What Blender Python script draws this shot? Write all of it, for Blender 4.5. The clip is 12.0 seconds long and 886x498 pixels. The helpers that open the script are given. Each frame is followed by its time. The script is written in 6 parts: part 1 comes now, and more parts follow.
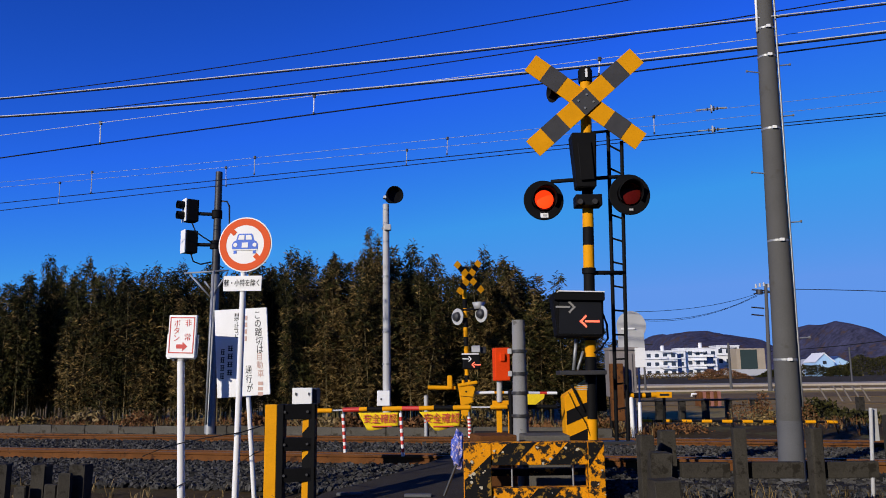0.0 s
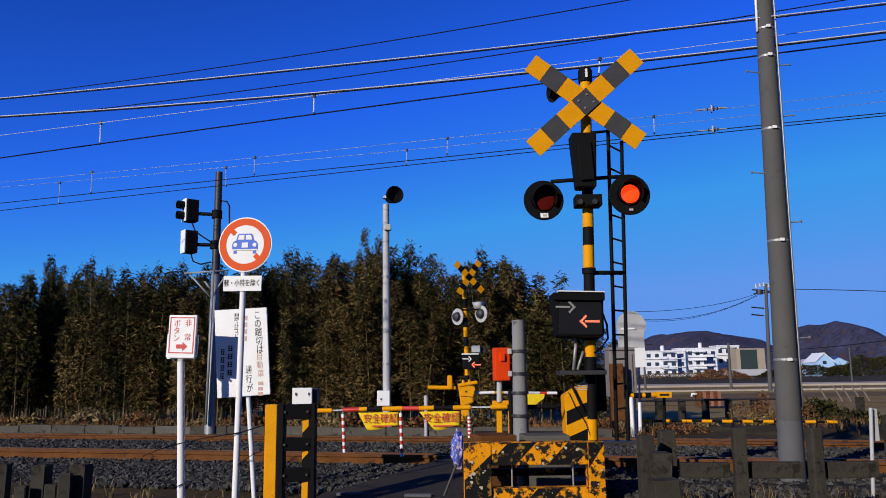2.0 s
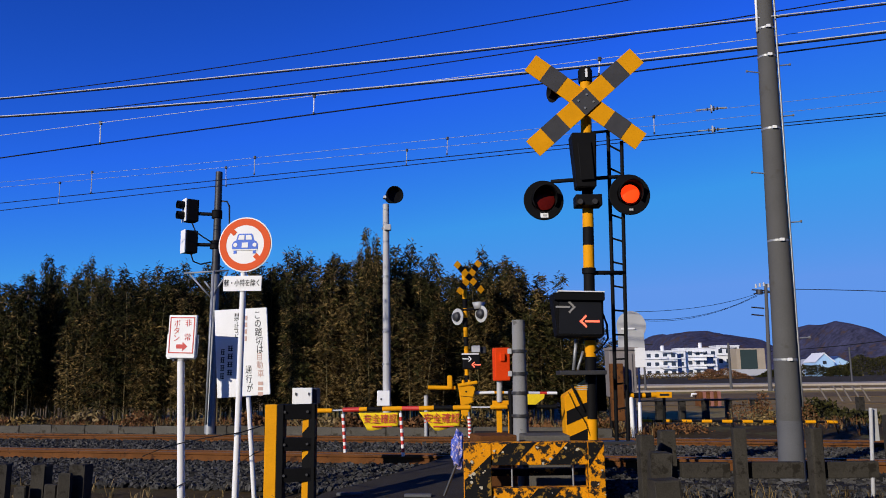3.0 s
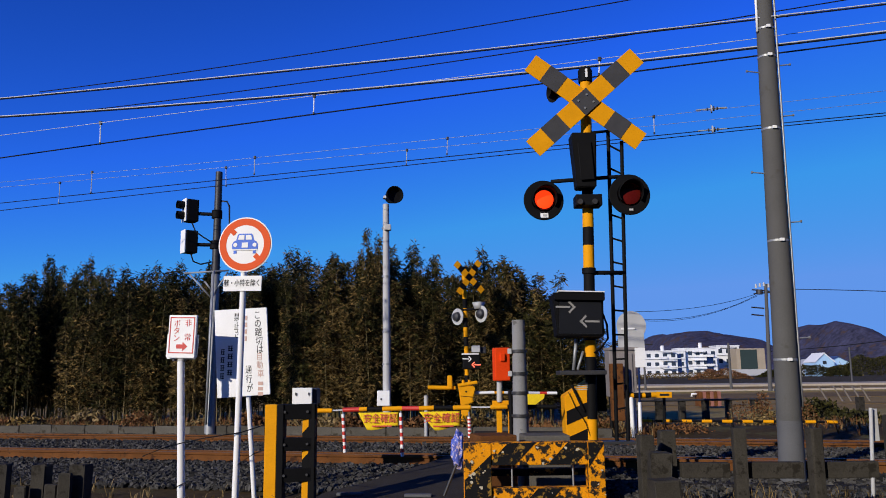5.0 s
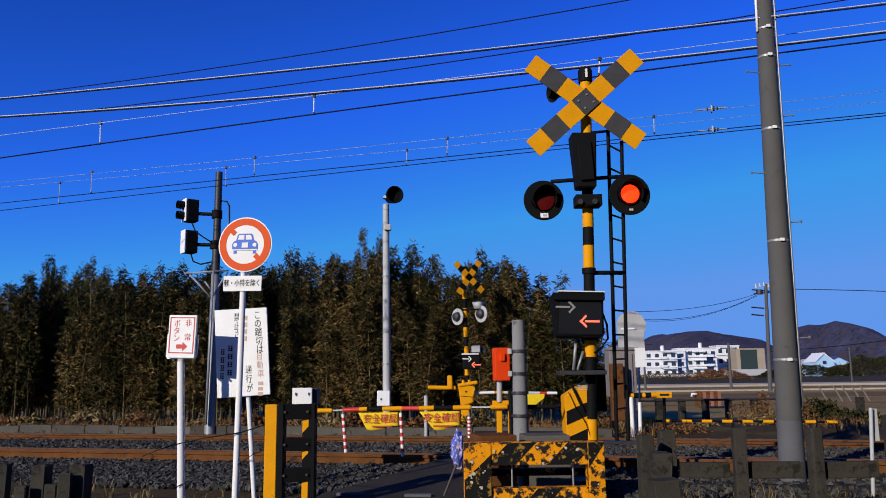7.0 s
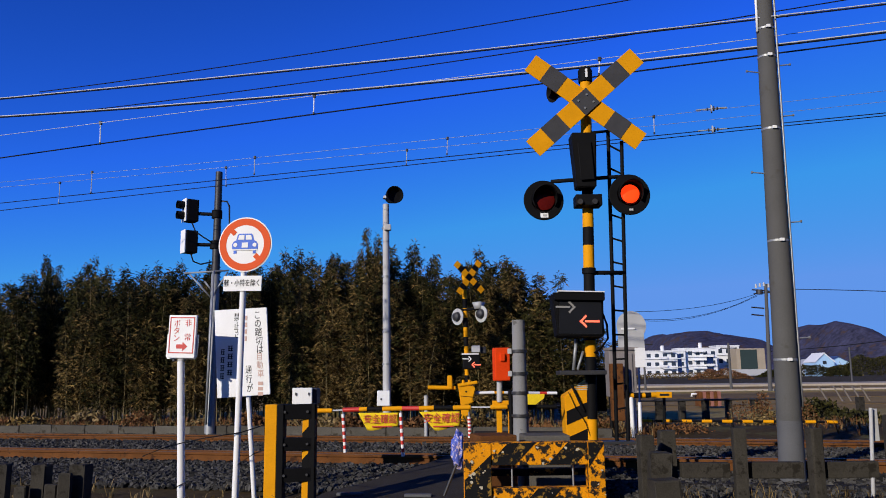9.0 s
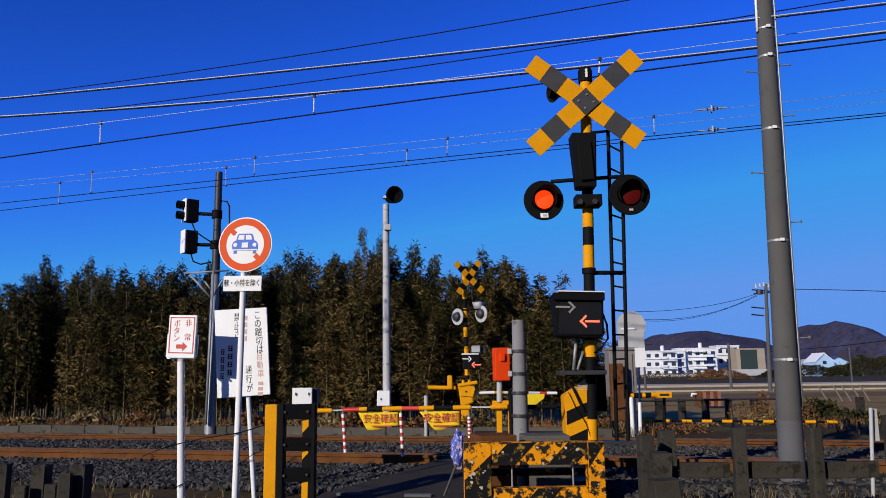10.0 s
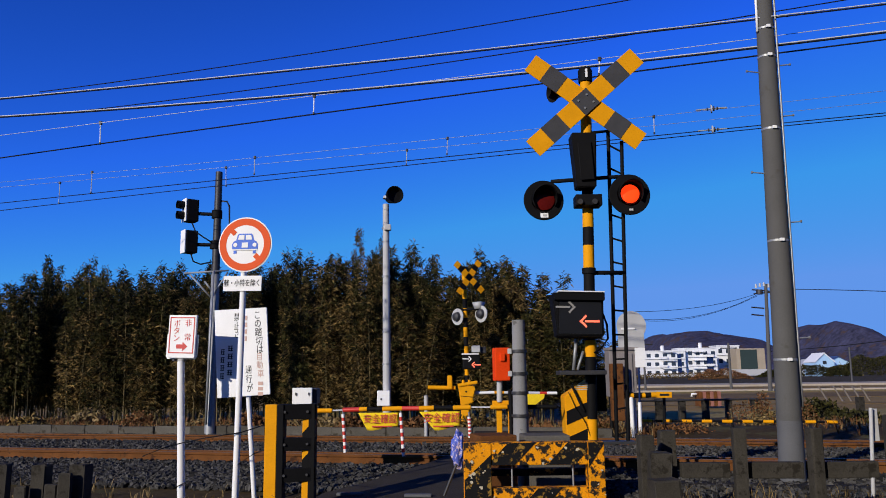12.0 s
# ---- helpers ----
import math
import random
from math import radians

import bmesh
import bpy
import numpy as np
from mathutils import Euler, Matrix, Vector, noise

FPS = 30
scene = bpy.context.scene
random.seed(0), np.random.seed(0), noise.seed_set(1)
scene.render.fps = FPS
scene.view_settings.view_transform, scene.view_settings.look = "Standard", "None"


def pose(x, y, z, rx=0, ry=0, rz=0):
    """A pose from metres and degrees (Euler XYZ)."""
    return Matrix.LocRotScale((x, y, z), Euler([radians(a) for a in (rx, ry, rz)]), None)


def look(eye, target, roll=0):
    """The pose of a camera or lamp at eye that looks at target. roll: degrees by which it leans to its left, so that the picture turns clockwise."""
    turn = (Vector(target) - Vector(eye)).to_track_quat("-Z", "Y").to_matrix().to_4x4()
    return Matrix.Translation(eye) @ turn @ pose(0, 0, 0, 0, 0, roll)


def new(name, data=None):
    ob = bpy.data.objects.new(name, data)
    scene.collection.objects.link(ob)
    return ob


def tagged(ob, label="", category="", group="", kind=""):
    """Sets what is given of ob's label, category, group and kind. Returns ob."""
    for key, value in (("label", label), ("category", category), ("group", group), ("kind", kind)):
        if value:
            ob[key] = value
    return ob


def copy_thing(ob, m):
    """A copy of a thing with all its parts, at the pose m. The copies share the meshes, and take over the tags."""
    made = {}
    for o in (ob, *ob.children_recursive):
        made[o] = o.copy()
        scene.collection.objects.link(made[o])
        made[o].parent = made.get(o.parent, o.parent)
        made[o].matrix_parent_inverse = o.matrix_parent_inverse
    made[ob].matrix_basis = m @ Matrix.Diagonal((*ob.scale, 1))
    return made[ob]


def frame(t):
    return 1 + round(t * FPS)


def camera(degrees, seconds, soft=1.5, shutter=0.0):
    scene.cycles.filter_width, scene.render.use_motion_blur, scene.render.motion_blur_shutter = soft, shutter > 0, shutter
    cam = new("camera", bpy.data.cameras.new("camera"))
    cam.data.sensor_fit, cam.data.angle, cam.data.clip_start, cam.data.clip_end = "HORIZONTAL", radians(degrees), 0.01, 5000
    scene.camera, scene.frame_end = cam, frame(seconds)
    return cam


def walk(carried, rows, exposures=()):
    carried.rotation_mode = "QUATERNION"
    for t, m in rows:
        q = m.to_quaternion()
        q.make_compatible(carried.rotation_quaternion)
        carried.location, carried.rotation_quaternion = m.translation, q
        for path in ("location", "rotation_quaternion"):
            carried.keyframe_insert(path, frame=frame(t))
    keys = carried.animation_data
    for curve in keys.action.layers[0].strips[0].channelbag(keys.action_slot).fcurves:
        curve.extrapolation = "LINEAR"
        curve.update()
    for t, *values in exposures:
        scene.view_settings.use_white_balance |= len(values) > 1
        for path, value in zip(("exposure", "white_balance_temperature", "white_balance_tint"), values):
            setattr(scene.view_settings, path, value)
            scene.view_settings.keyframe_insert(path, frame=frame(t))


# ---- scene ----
cam = camera(58.638, 12.0, soft=0.95)
EYE = look((0, 0, 1.5), (0, 10, 3.1117), -0.7)
walk(cam, [(0.0, EYE), (12.0, EYE)], exposures=[(0.0, 0.05), (12.0, 0.05)])

# world and sun: low winter sun from behind and to the left
SUN_EL, SUN_AZ = 20.0, 219.0     # azimuth clockwise from +y
world = bpy.data.worlds.new("world")
scene.world = world
world.use_nodes = True
wn = world.node_tree.nodes
sky = wn.new("ShaderNodeTexSky")
sky.sky_type = "NISHITA"
sky.sun_disc = False
sky.sun_elevation = radians(SUN_EL)
sky.sun_rotation = radians(SUN_AZ)
sky.air_density, sky.dust_density, sky.ozone_density = 1.0, 0.0, 4.0
deep = wn.new("ShaderNodeGamma")          # deep, clear winter blue
deep.inputs[1].default_value = 1.6
tint = wn.new("ShaderNodeMix")
tint.data_type, tint.blend_type = "RGBA", "MULTIPLY"
tint.inputs["Factor"].default_value = 1.0
tint.inputs["B"].default_value = (0.135, 0.345, 0.84, 1)
world.node_tree.links.new(sky.outputs[0], deep.inputs[0])
world.node_tree.links.new(deep.outputs[0], tint.inputs["A"])
even = wn.new("ShaderNodeMix")            # the glow round the sun stays as deep as the rest
even.data_type, even.blend_type = "RGBA", "DARKEN"
even.inputs["Factor"].default_value = 1.0
even.inputs["B"].default_value = (1.3, 3.35, 9.0, 1)
world.node_tree.links.new(tint.outputs["Result"], even.inputs["A"])
world.node_tree.links.new(even.outputs["Result"], wn["Background"].inputs[0])
wn["Background"].inputs[1].default_value = 0.088
sun = new("sun", bpy.data.lights.new("sun", "SUN"))
sun.data.energy, sun.data.angle, sun.data.color = 4.2, radians(0.5), (1.0, 0.92, 0.8)
az, el = radians(SUN_AZ), radians(SUN_EL)
sun_from = Vector((math.sin(az) * math.cos(el), math.cos(az) * math.cos(el), math.sin(el)))
sun.matrix_world = look(sun_from * 50, (0, 0, 0))


# ---------------------------------------------------------------- materials
def mat(name, col, rough=0.6, metal=0.0, var=0.25, scale=8.0, fine=90.0, bump=0.15, dirt=None, dirt_amt=0.0, emit=0.0, rand=0.0, island=0.0, space="Object"):
    """Painted or natural surface: two scales of variation, dirt patches, fine relief."""
    m = bpy.data.materials.new(name)
    m.use_nodes = True
    nt = m.node_tree
    n, l = nt.nodes, nt.links
    b = n["Principled BSDF"]
    b.inputs["Roughness"].default_value = rough
    b.inputs["Metallic"].default_value = metal
    b.inputs["Specular IOR Level"].default_value = 0.5 if rough < 0.5 else (0.3 if rough < 0.65 else 0.1)
    tc = n.new("ShaderNodeTexCoord")
    big = n.new("ShaderNodeTexNoise")
    big.inputs["Scale"].default_value = scale
    big.inputs["Detail"].default_value = 5
    small = n.new("ShaderNodeTexNoise")
    small.inputs["Scale"].default_value = fine
    small.inputs["Detail"].default_value = 3
    for t in (big, small):
        l.new(tc.outputs[space], t.inputs["Vector"])
    mix = n.new("ShaderNodeMath")
    mix.operation = "ADD"
    l.new(big.outputs["Fac"], mix.inputs[0])
    l.new(small.outputs["Fac"], mix.inputs[1])
    mr = n.new("ShaderNodeMapRange")
    mr.inputs[1].default_value, mr.inputs[2].default_value = 0.65, 1.35
    mr.inputs[3].default_value, mr.inputs[4].default_value = 1 - var, 1 + var
    l.new(mix.outputs[0], mr.inputs[0])
    last = mr.outputs[0]
    for amt, node, out in ((rand, "ShaderNodeObjectInfo", "Random"), (island, "ShaderNodeNewGeometry", "Random Per Island")):
        if amt:
            r = n.new(node)
            rr = n.new("ShaderNodeMapRange")
            rr.inputs[3].default_value, rr.inputs[4].default_value = 1 - amt, 1 + amt
            l.new(r.outputs[out], rr.inputs[0])
            mu = n.new("ShaderNodeMath")
            mu.operation = "MULTIPLY"
            l.new(last, mu.inputs[0])
            l.new(rr.outputs[0], mu.inputs[1])
            last = mu.outputs[0]
    hsv = n.new("ShaderNodeHueSaturation")
    hsv.inputs["Color"].default_value = (*col, 1)
    l.new(last, hsv.inputs["Value"])
    colour = hsv.outputs[0]
    if dirt:
        pt = n.new("ShaderNodeTexNoise")
        pt.inputs["Scale"].default_value = scale * 1.7
        pt.inputs["Detail"].default_value = 8
        pt.inputs["Roughness"].default_value = 0.65
        l.new(tc.outputs[space], pt.inputs["Vector"])
        rp = n.new("ShaderNodeMapRange")
        rp.inputs[1].default_value = 0.72 - 0.35 * dirt_amt
        rp.inputs[2].default_value = rp.inputs[1].default_value + 0.06
        l.new(pt.outputs["Fac"], rp.inputs[0])
        mc = n.new("ShaderNodeMix")
        mc.data_type = "RGBA"
        l.new(rp.outputs[0], mc.inputs["Factor"])
        l.new(colour, mc.inputs["A"])
        mc.inputs["B"].default_value = (*dirt, 1)
        colour = mc.outputs["Result"]
    l.new(colour, b.inputs["Base Color"])
    if bump:
        bp = n.new("ShaderNodeBump")
        bp.inputs["Strength"].default_value = bump
        bp.inputs["Distance"].default_value = 0.01
        l.new(mix.outputs[0], bp.inputs["Height"])
        l.new(bp.outputs[0], b.inputs["Normal"])
    if emit:
        b.inputs["Emission Color"].default_value = (*col, 1)
        b.inputs["Emission Strength"].default_value = emit
    return m


YELLOW = mat("yellow_paint", (0.672, 0.287, 0.00328), 0.68, var=0.1, scale=6, dirt=(0.0984, 0.0656, 0.0328), dirt_amt=0.15)
BLACK = mat("black_paint", (0.00492, 0.00492, 0.00574), 0.7, var=0.3, scale=7)
GREYBLACK = mat("faded_black_paint", (0.0451, 0.0451, 0.0492), 0.55, var=0.2, scale=7)
WORN_YELLOW = mat("peeling_yellow_paint", (0.66, 0.25, 0.004), 0.68, var=0.2, scale=9, dirt=(0.0164, 0.0139, 0.0115), dirt_amt=0.66, bump=0.22)
WORN_BLACK = mat("peeling_black_paint", (0.00656, 0.00656, 0.00738), 0.7, var=0.3, scale=9, dirt=(0.246, 0.139, 0.0246), dirt_amt=0.5, bump=0.22)
WHITE = mat("white_paint", (0.738, 0.738, 0.738), 0.5, var=0.06, scale=5, dirt=(0.378, 0.342, 0.288), dirt_amt=0.12)
GREYPAINT = mat("light_grey_paint", (0.394, 0.394, 0.394), 0.5, var=0.12, scale=5, dirt=(0.279, 0.246, 0.221), dirt_amt=0.08)
STEEL = mat("galvanised_steel", (0.295, 0.303, 0.312), 0.5, 0.5, var=0.2, scale=10)
DARKSTEEL = mat("dark_steel", (0.041, 0.041, 0.0451), 0.5, 0.3, var=0.3, scale=10)
RUST = mat("rusty_steel", (0.115, 0.045, 0.014), 0.85, 0.0, var=0.35, scale=4, dirt=(0.041, 0.018, 0.00984), dirt_amt=0.4, bump=0.4)
RAILTOP = mat("worn_rail_head", (0.123, 0.0697, 0.041), 0.55, 0.2, var=0.2, scale=6)
CONCRETE = mat("concrete", (0.0975, 0.09, 0.0788), 0.85, var=0.25, scale=3, dirt=(0.0975, 0.09, 0.075), dirt_amt=0.4, bump=0.5)
OLDCONC = mat("weathered_concrete", (0.038, 0.034, 0.028), 0.9, var=0.35, scale=5, dirt=(0.0186, 0.0161, 0.0124), dirt_amt=0.45, bump=0.3)
KERB = mat("stained_kerb_concrete", (0.08, 0.073, 0.06), 0.9, var=0.3, scale=3, fine=40, dirt=(0.04, 0.034, 0.024), dirt_amt=0.4, bump=0.5, rand=0.3)
PILLARCONC = mat("pale_pillar_concrete", (0.2, 0.2, 0.205), 0.8, var=0.15, scale=5, dirt=(0.1, 0.098, 0.095), dirt_amt=0.3, bump=0.25)
POLECONC = mat("concrete_pole", (0.085, 0.084, 0.083), 0.8, var=0.15, scale=2.0, dirt=(0.0697, 0.0656, 0.0607), dirt_amt=0.35, bump=0.25)
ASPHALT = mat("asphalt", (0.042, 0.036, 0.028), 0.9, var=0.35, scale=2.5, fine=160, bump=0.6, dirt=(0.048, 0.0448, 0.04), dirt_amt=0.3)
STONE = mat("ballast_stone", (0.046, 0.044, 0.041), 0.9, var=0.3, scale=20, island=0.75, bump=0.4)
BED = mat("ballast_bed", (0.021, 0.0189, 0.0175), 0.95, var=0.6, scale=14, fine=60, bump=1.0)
SOIL = mat("dry_soil_and_grass", (0.045, 0.031, 0.013), 0.95, var=0.5, scale=0.35, fine=9, bump=0.6, dirt=(0.07, 0.063, 0.0245), dirt_amt=0.45)
DRY = mat("dry_grass", (0.18, 0.127, 0.0574), 0.8, var=0.3, scale=3, island=0.45, bump=0)
RUSSET = mat("russet_weeds", (0.139, 0.0656, 0.0262), 0.85, var=0.3, scale=3, island=0.5, bump=0)
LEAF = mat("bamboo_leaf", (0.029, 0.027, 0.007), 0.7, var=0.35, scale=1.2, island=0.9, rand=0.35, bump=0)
# withered brown, paled further to paint in sunlit leaf highlights
LEAFDRY = mat("withered_bamboo_leaf", (0.135, 0.09, 0.03), 0.7, var=0.3, scale=1.5, island=0.85, rand=0.35, bump=0)
CULM = mat("bamboo_culm", (0.14, 0.11, 0.05), 0.7, var=0.3, scale=3, island=0.4, bump=0)
SIGNRED = mat("sign_red", (0.656, 0.0984, 0.0287), 0.66, var=0.08, scale=5)
TEXTRED = mat("letter_red", (0.492, 0.0492, 0.041), 0.5, var=0.05)
SIGNBLUE = mat("sign_blue", (0.0328, 0.123, 0.574), 0.5, var=0.08, scale=5)
NAVY = mat("navy_print", (0.00574, 0.0197, 0.082), 0.66, var=0.1, scale=5)
INK = mat("black_print", (0.0164, 0.0164, 0.0205), 0.5, var=0.1)
FADED = mat("faded_red_print", (0.508, 0.344, 0.295), 0.6, var=0.1)
REDBOX = mat("red_enamel", (0.672, 0.0492, 0.00492), 0.66, var=0.1, scale=5)
BARRED = mat("bar_red", (0.492, 0.0246, 0.0164), 0.45, var=0.1)
CLOTH = mat("yellow_cloth", (0.697, 0.492, 0.0164), 0.8, var=0.15, scale=6)
LENS_OFF = mat("dark_red_lens", (0.09, 0.006, 0.005), 0.15, var=0.2)
LENS_ON = mat("lit_red_lamp", (1.0, 0.045, 0.006), 0.3, var=0.02, emit=1.22, bump=0)
ARROW_ON = mat("lit_arrow", (1.0, 0.16, 0.09), 0.3, var=0.02, emit=0.98, bump=0)
ARROW_OFF = mat("unlit_arrow", (0.246, 0.238, 0.23), 0.5, var=0.1)
SCREEN = mat("indicator_panel", (0.0115, 0.0123, 0.0148), 0.3, var=0.15)
WIRE = mat("wire", (0.0082, 0.00902, 0.0123), 0.7, 0.0, var=0.1, bump=0)
BRIGHTWIRE = mat("bright_wire", (0.495, 0.504, 0.54), 0.5, 0.0, var=0.1, bump=0)
BUILDING = mat("white_render", (0.684, 0.684, 0.684), 0.8, var=0.06, scale=0.3, fine=3)
GLASS = mat("window_glass", (0.0328, 0.041, 0.0533), 0.08, var=0.1, scale=0.5)
TAN = mat("tan_wall", (0.328, 0.271, 0.197), 0.8, var=0.1, scale=0.3, fine=3)
DARKGREEN = mat("dark_shutter", (0.0246, 0.041, 0.0369), 0.6, var=0.1, scale=0.3)
PALEBLUE = mat("pale_blue_wall", (0.342, 0.522, 0.712), 0.7, var=0.08, scale=0.5)
ROOFBLUE = mat("blue_roof", (0.0328, 0.0656, 0.164), 0.6, var=0.15, scale=0.5)
# distance haze is mixed into the hill colour as blue
HILL = mat("hazed_wooded_hill", (0.042, 0.042, 0.075), 0.95, var=0.6, scale=0.02, fine=0.12, bump=0.0, dirt=(0.0615, 0.041, 0.0369), dirt_amt=0.5)
FIELD = mat("stubble_field", (0.205, 0.136, 0.0465), 0.95, var=0.25, scale=0.12, fine=2.5, bump=0.3)
PLOUGH = mat("ploughed_soil", (0.13, 0.085, 0.035), 0.95, var=0.4, scale=0.4, fine=6, bump=0.6)
STUBBLE = mat("olive_stubble", (0.21, 0.16, 0.055), 0.95, var=0.35, scale=0.5, fine=6, bump=0.4)
PALEROAD = mat("pale_embankment", (0.375, 0.315, 0.232), 0.9, var=0.15, scale=0.2, fine=3)
BRICKRED = mat("brown_tarpaulin", (0.246, 0.107, 0.082), 0.8, var=0.3, scale=4)
PLASTIC = mat("patterned_plastic", (0.0656, 0.0984, 0.41), 0.4, var=0.3, scale=22, dirt=(0.574, 0.451, 0.492), dirt_amt=0.55)
# grey lowered so the cabinet's shade sits in its colour
CABINET = mat("shaded_grey_cabinet", (0.197, 0.176, 0.172), 0.6, var=0.12, scale=4, dirt=(0.131, 0.107, 0.0984), dirt_amt=0.2)
SLEEVE = mat("pale_painted_concrete", (0.095, 0.097, 0.105), 0.75, var=0.12, scale=4, dirt=(0.048, 0.048, 0.051), dirt_amt=0.22)
CREAM = mat("bare_chipped_primer", (0.451, 0.394, 0.295), 0.8, var=0.2, scale=12)
WOOD = mat("weathered_wood", (0.164, 0.139, 0.115), 0.9, var=0.3, scale=6, bump=0.6)


# ---------------------------------------------------------------- building helpers
def V(p):
    return Vector(p)


def cyl(bm, a, b, r, r2=None, seg=12):
    """A capped, tapered tube from a to b."""
    a, b = V(a), V(b)
    r2 = r if r2 is None else r2
    q = (b - a).to_track_quat("Z", "Y").to_matrix()
    rings = []
    for p, rad in ((a, r), (b, r2)):
        rings.append([bm.verts.new(p + q @ Vector((math.cos(i * math.tau / seg) * rad, math.sin(i * math.tau / seg) * rad, 0))) for i in range(seg)])
    for i in range(seg):
        f = bm.faces.new((rings[0][i], rings[0][(i + 1) % seg], rings[1][(i + 1) % seg], rings[1][i]))
        f.smooth = seg > 6
    for ring in (rings[0][::-1], rings[1]):
        for e in bm.faces.new(ring).edges:
            e.smooth = False
    return bm


def box(bm, c, s, rot=None, bev=0.0):
    """A box of size s about c, turned by the matrix rot, with chamfered edges."""
    r = bmesh.ops.create_cube(bm, size=1.0)
    vs = r["verts"]
    m = Matrix.Translation(c) @ (rot.to_4x4() if rot else Matrix.Identity(4)) @ Matrix.Diagonal((*s, 1))
    bmesh.ops.transform(bm, matrix=m, verts=vs)
    if bev:
        es = list({e for v in vs for e in v.link_edges})
        bmesh.ops.bevel(bm, geom=es, offset=bev, segments=2, affect="EDGES", profile=0.6)
    return bm


def prism(bm, pts, depth, frame3):
    """A flat outline in the x-z plane of frame3, with thickness along its y."""
    front = [bm.verts.new(frame3 @ Vector((x, -depth / 2, z))) for x, z in pts]
    back = [bm.verts.new(frame3 @ Vector((x, depth / 2, z))) for x, z in pts]
    bm.faces.new(front)
    bm.faces.new(back[::-1])
    k = len(pts)
    for i in range(k):
        bm.faces.new((front[(i + 1) % k], front[i], back[i], back[(i + 1) % k]))
    bmesh.ops.recalc_face_normals(bm, faces=bm.faces)
    return bm


def tube(bm, pts, r, seg=6):
    """One bent rod or cable through the points."""
    pts = [V(p) for p in pts]
    rings = []
    for i, p in enumerate(pts):
        d = pts[min(i + 1, len(pts) - 1)] - pts[max(i - 1, 0)]
        q = d.to_track_quat("Z", "Y").to_matrix()
        rings.append([bm.verts.new(p + q @ Vector((math.cos(k * math.tau / seg) * r, math.sin(k * math.tau / seg) * r, 0))) for k in range(seg)])
    for a, b in zip(rings, rings[1:]):
        off = min(range(seg), key=lambda o: (a[0].co - b[o].co).length)
        for k in range(seg):
            bm.faces.new((a[k], a[(k + 1) % seg], b[(k + 1 + off) % seg], b[(k + off) % seg])).smooth = True
    bm.faces.new(rings[0][::-1])
    bm.faces.new(rings[-1])
    return bm


def lathe(bm, prof, frame3, seg=28):
    """A turned body: prof is (radius, distance along the frame's -y)."""
    rings = []
    for r, d in prof:
        rings.append([bm.verts.new(frame3 @ Vector((math.cos(i * math.tau / seg) * r, -d, math.sin(i * math.tau / seg) * r))) for i in range(seg)])
    for a, b in zip(rings, rings[1:]):
        for i in range(seg):
            f = bm.faces.new((a[i], a[(i + 1) % seg], b[(i + 1) % seg], b[i]))
            f.smooth = True
    for ring, flip in ((rings[0], False), (rings[-1], True)):
        if (ring[0].co - ring[seg // 2].co).length > 1e-5:
            bm.faces.new(ring if flip else ring[::-1])
    bmesh.ops.recalc_face_normals(bm, faces=bm.faces)
    for e in bm.edges:
        if len(e.link_faces) == 2 and e.calc_face_angle(0) > 0.6:
            e.smooth = False
    return bm


def B():
    return bmesh.new()


def rz(deg):
    return Matrix.Rotation(radians(deg), 3, "Z")


def world_loc(ob):
    p = Vector((0, 0, 0))
    while ob:
        p = p + ob.location
        ob = ob.parent
    return p


def mesh_of(name, bm, material):
    me = bpy.data.meshes.new(name)
    bm.to_mesh(me)
    bm.free()
    me.materials.append(material)
    return me


def part(name, bm, material, parent, label="", origin=None):
    """One mesh object under a thing; bm is in world metres."""
    base = world_loc(parent)
    o = V(origin) if origin is not None else base
    bmesh.ops.translate(bm, vec=-o, verts=bm.verts)
    ob = new(name, mesh_of(name, bm, material))
    ob.parent = parent
    ob.location = o - base
    return tagged(ob, label)


def thing(name, at, label, category, group="", kind=""):
    ob = new(name)
    ob.empty_display_size = 0.1
    ob.location = at
    return tagged(ob, label, category, group, kind)


def single(name, bm, material, at, label, category="", group="", kind=""):
    bmesh.ops.translate(bm, vec=-V(at), verts=bm.verts)
    ob = new(name, mesh_of(name, bm, material))
    ob.location = at
    return tagged(ob, label, category, group, kind)


def face(at, turn=0.0, tilt=0.0, lean=0.0):
    """A frame at a point whose -y looks at the viewer's side; turn about z, tilt about x, lean about y, in degrees."""
    return pose(*at, tilt, lean, turn)


def letters(text, size, frame3, material, parent, name="lettering", depth=0.002, squash=1.0):
    cu = bpy.data.curves.new(name, "FONT")
    cu.body, cu.size, cu.extrude = text, size, depth
    cu.align_x, cu.align_y = "CENTER", "CENTER"
    tmp = bpy.data.objects.new(name, cu)
    scene.collection.objects.link(tmp)
    me = bpy.data.meshes.new_from_object(tmp.evaluated_get(bpy.context.evaluated_depsgraph_get()))
    bpy.data.objects.remove(tmp)
    if not len(me.vertices):
        return None
    me.materials.clear()
    me.materials.append(material)
    me.transform(Matrix.Diagonal((squash, 1, 1, 1)))
    me.transform(frame3 @ Matrix.Rotation(radians(90), 4, "X"))
    me.transform(Matrix.Translation(-world_loc(parent)))
    ob = new(name, me)
    ob.parent = parent
    return ob


# ---------------------------------------------------------------- ground, tracks, road
N = Vector((0.259, 0.966, 0))        # across the tracks, away from the viewer
T = Vector((0.966, -0.259, 0))       # along the tracks, to the right
ROAD = Vector((0.17, 0.985, 0)).normalized()
RA1, RA2, RB1, RB2 = 10.5, 11.6, 14.3, 15.4


def along(q, s, z=0.0):
    return N * q + T * s + Vector((0, 0, z))


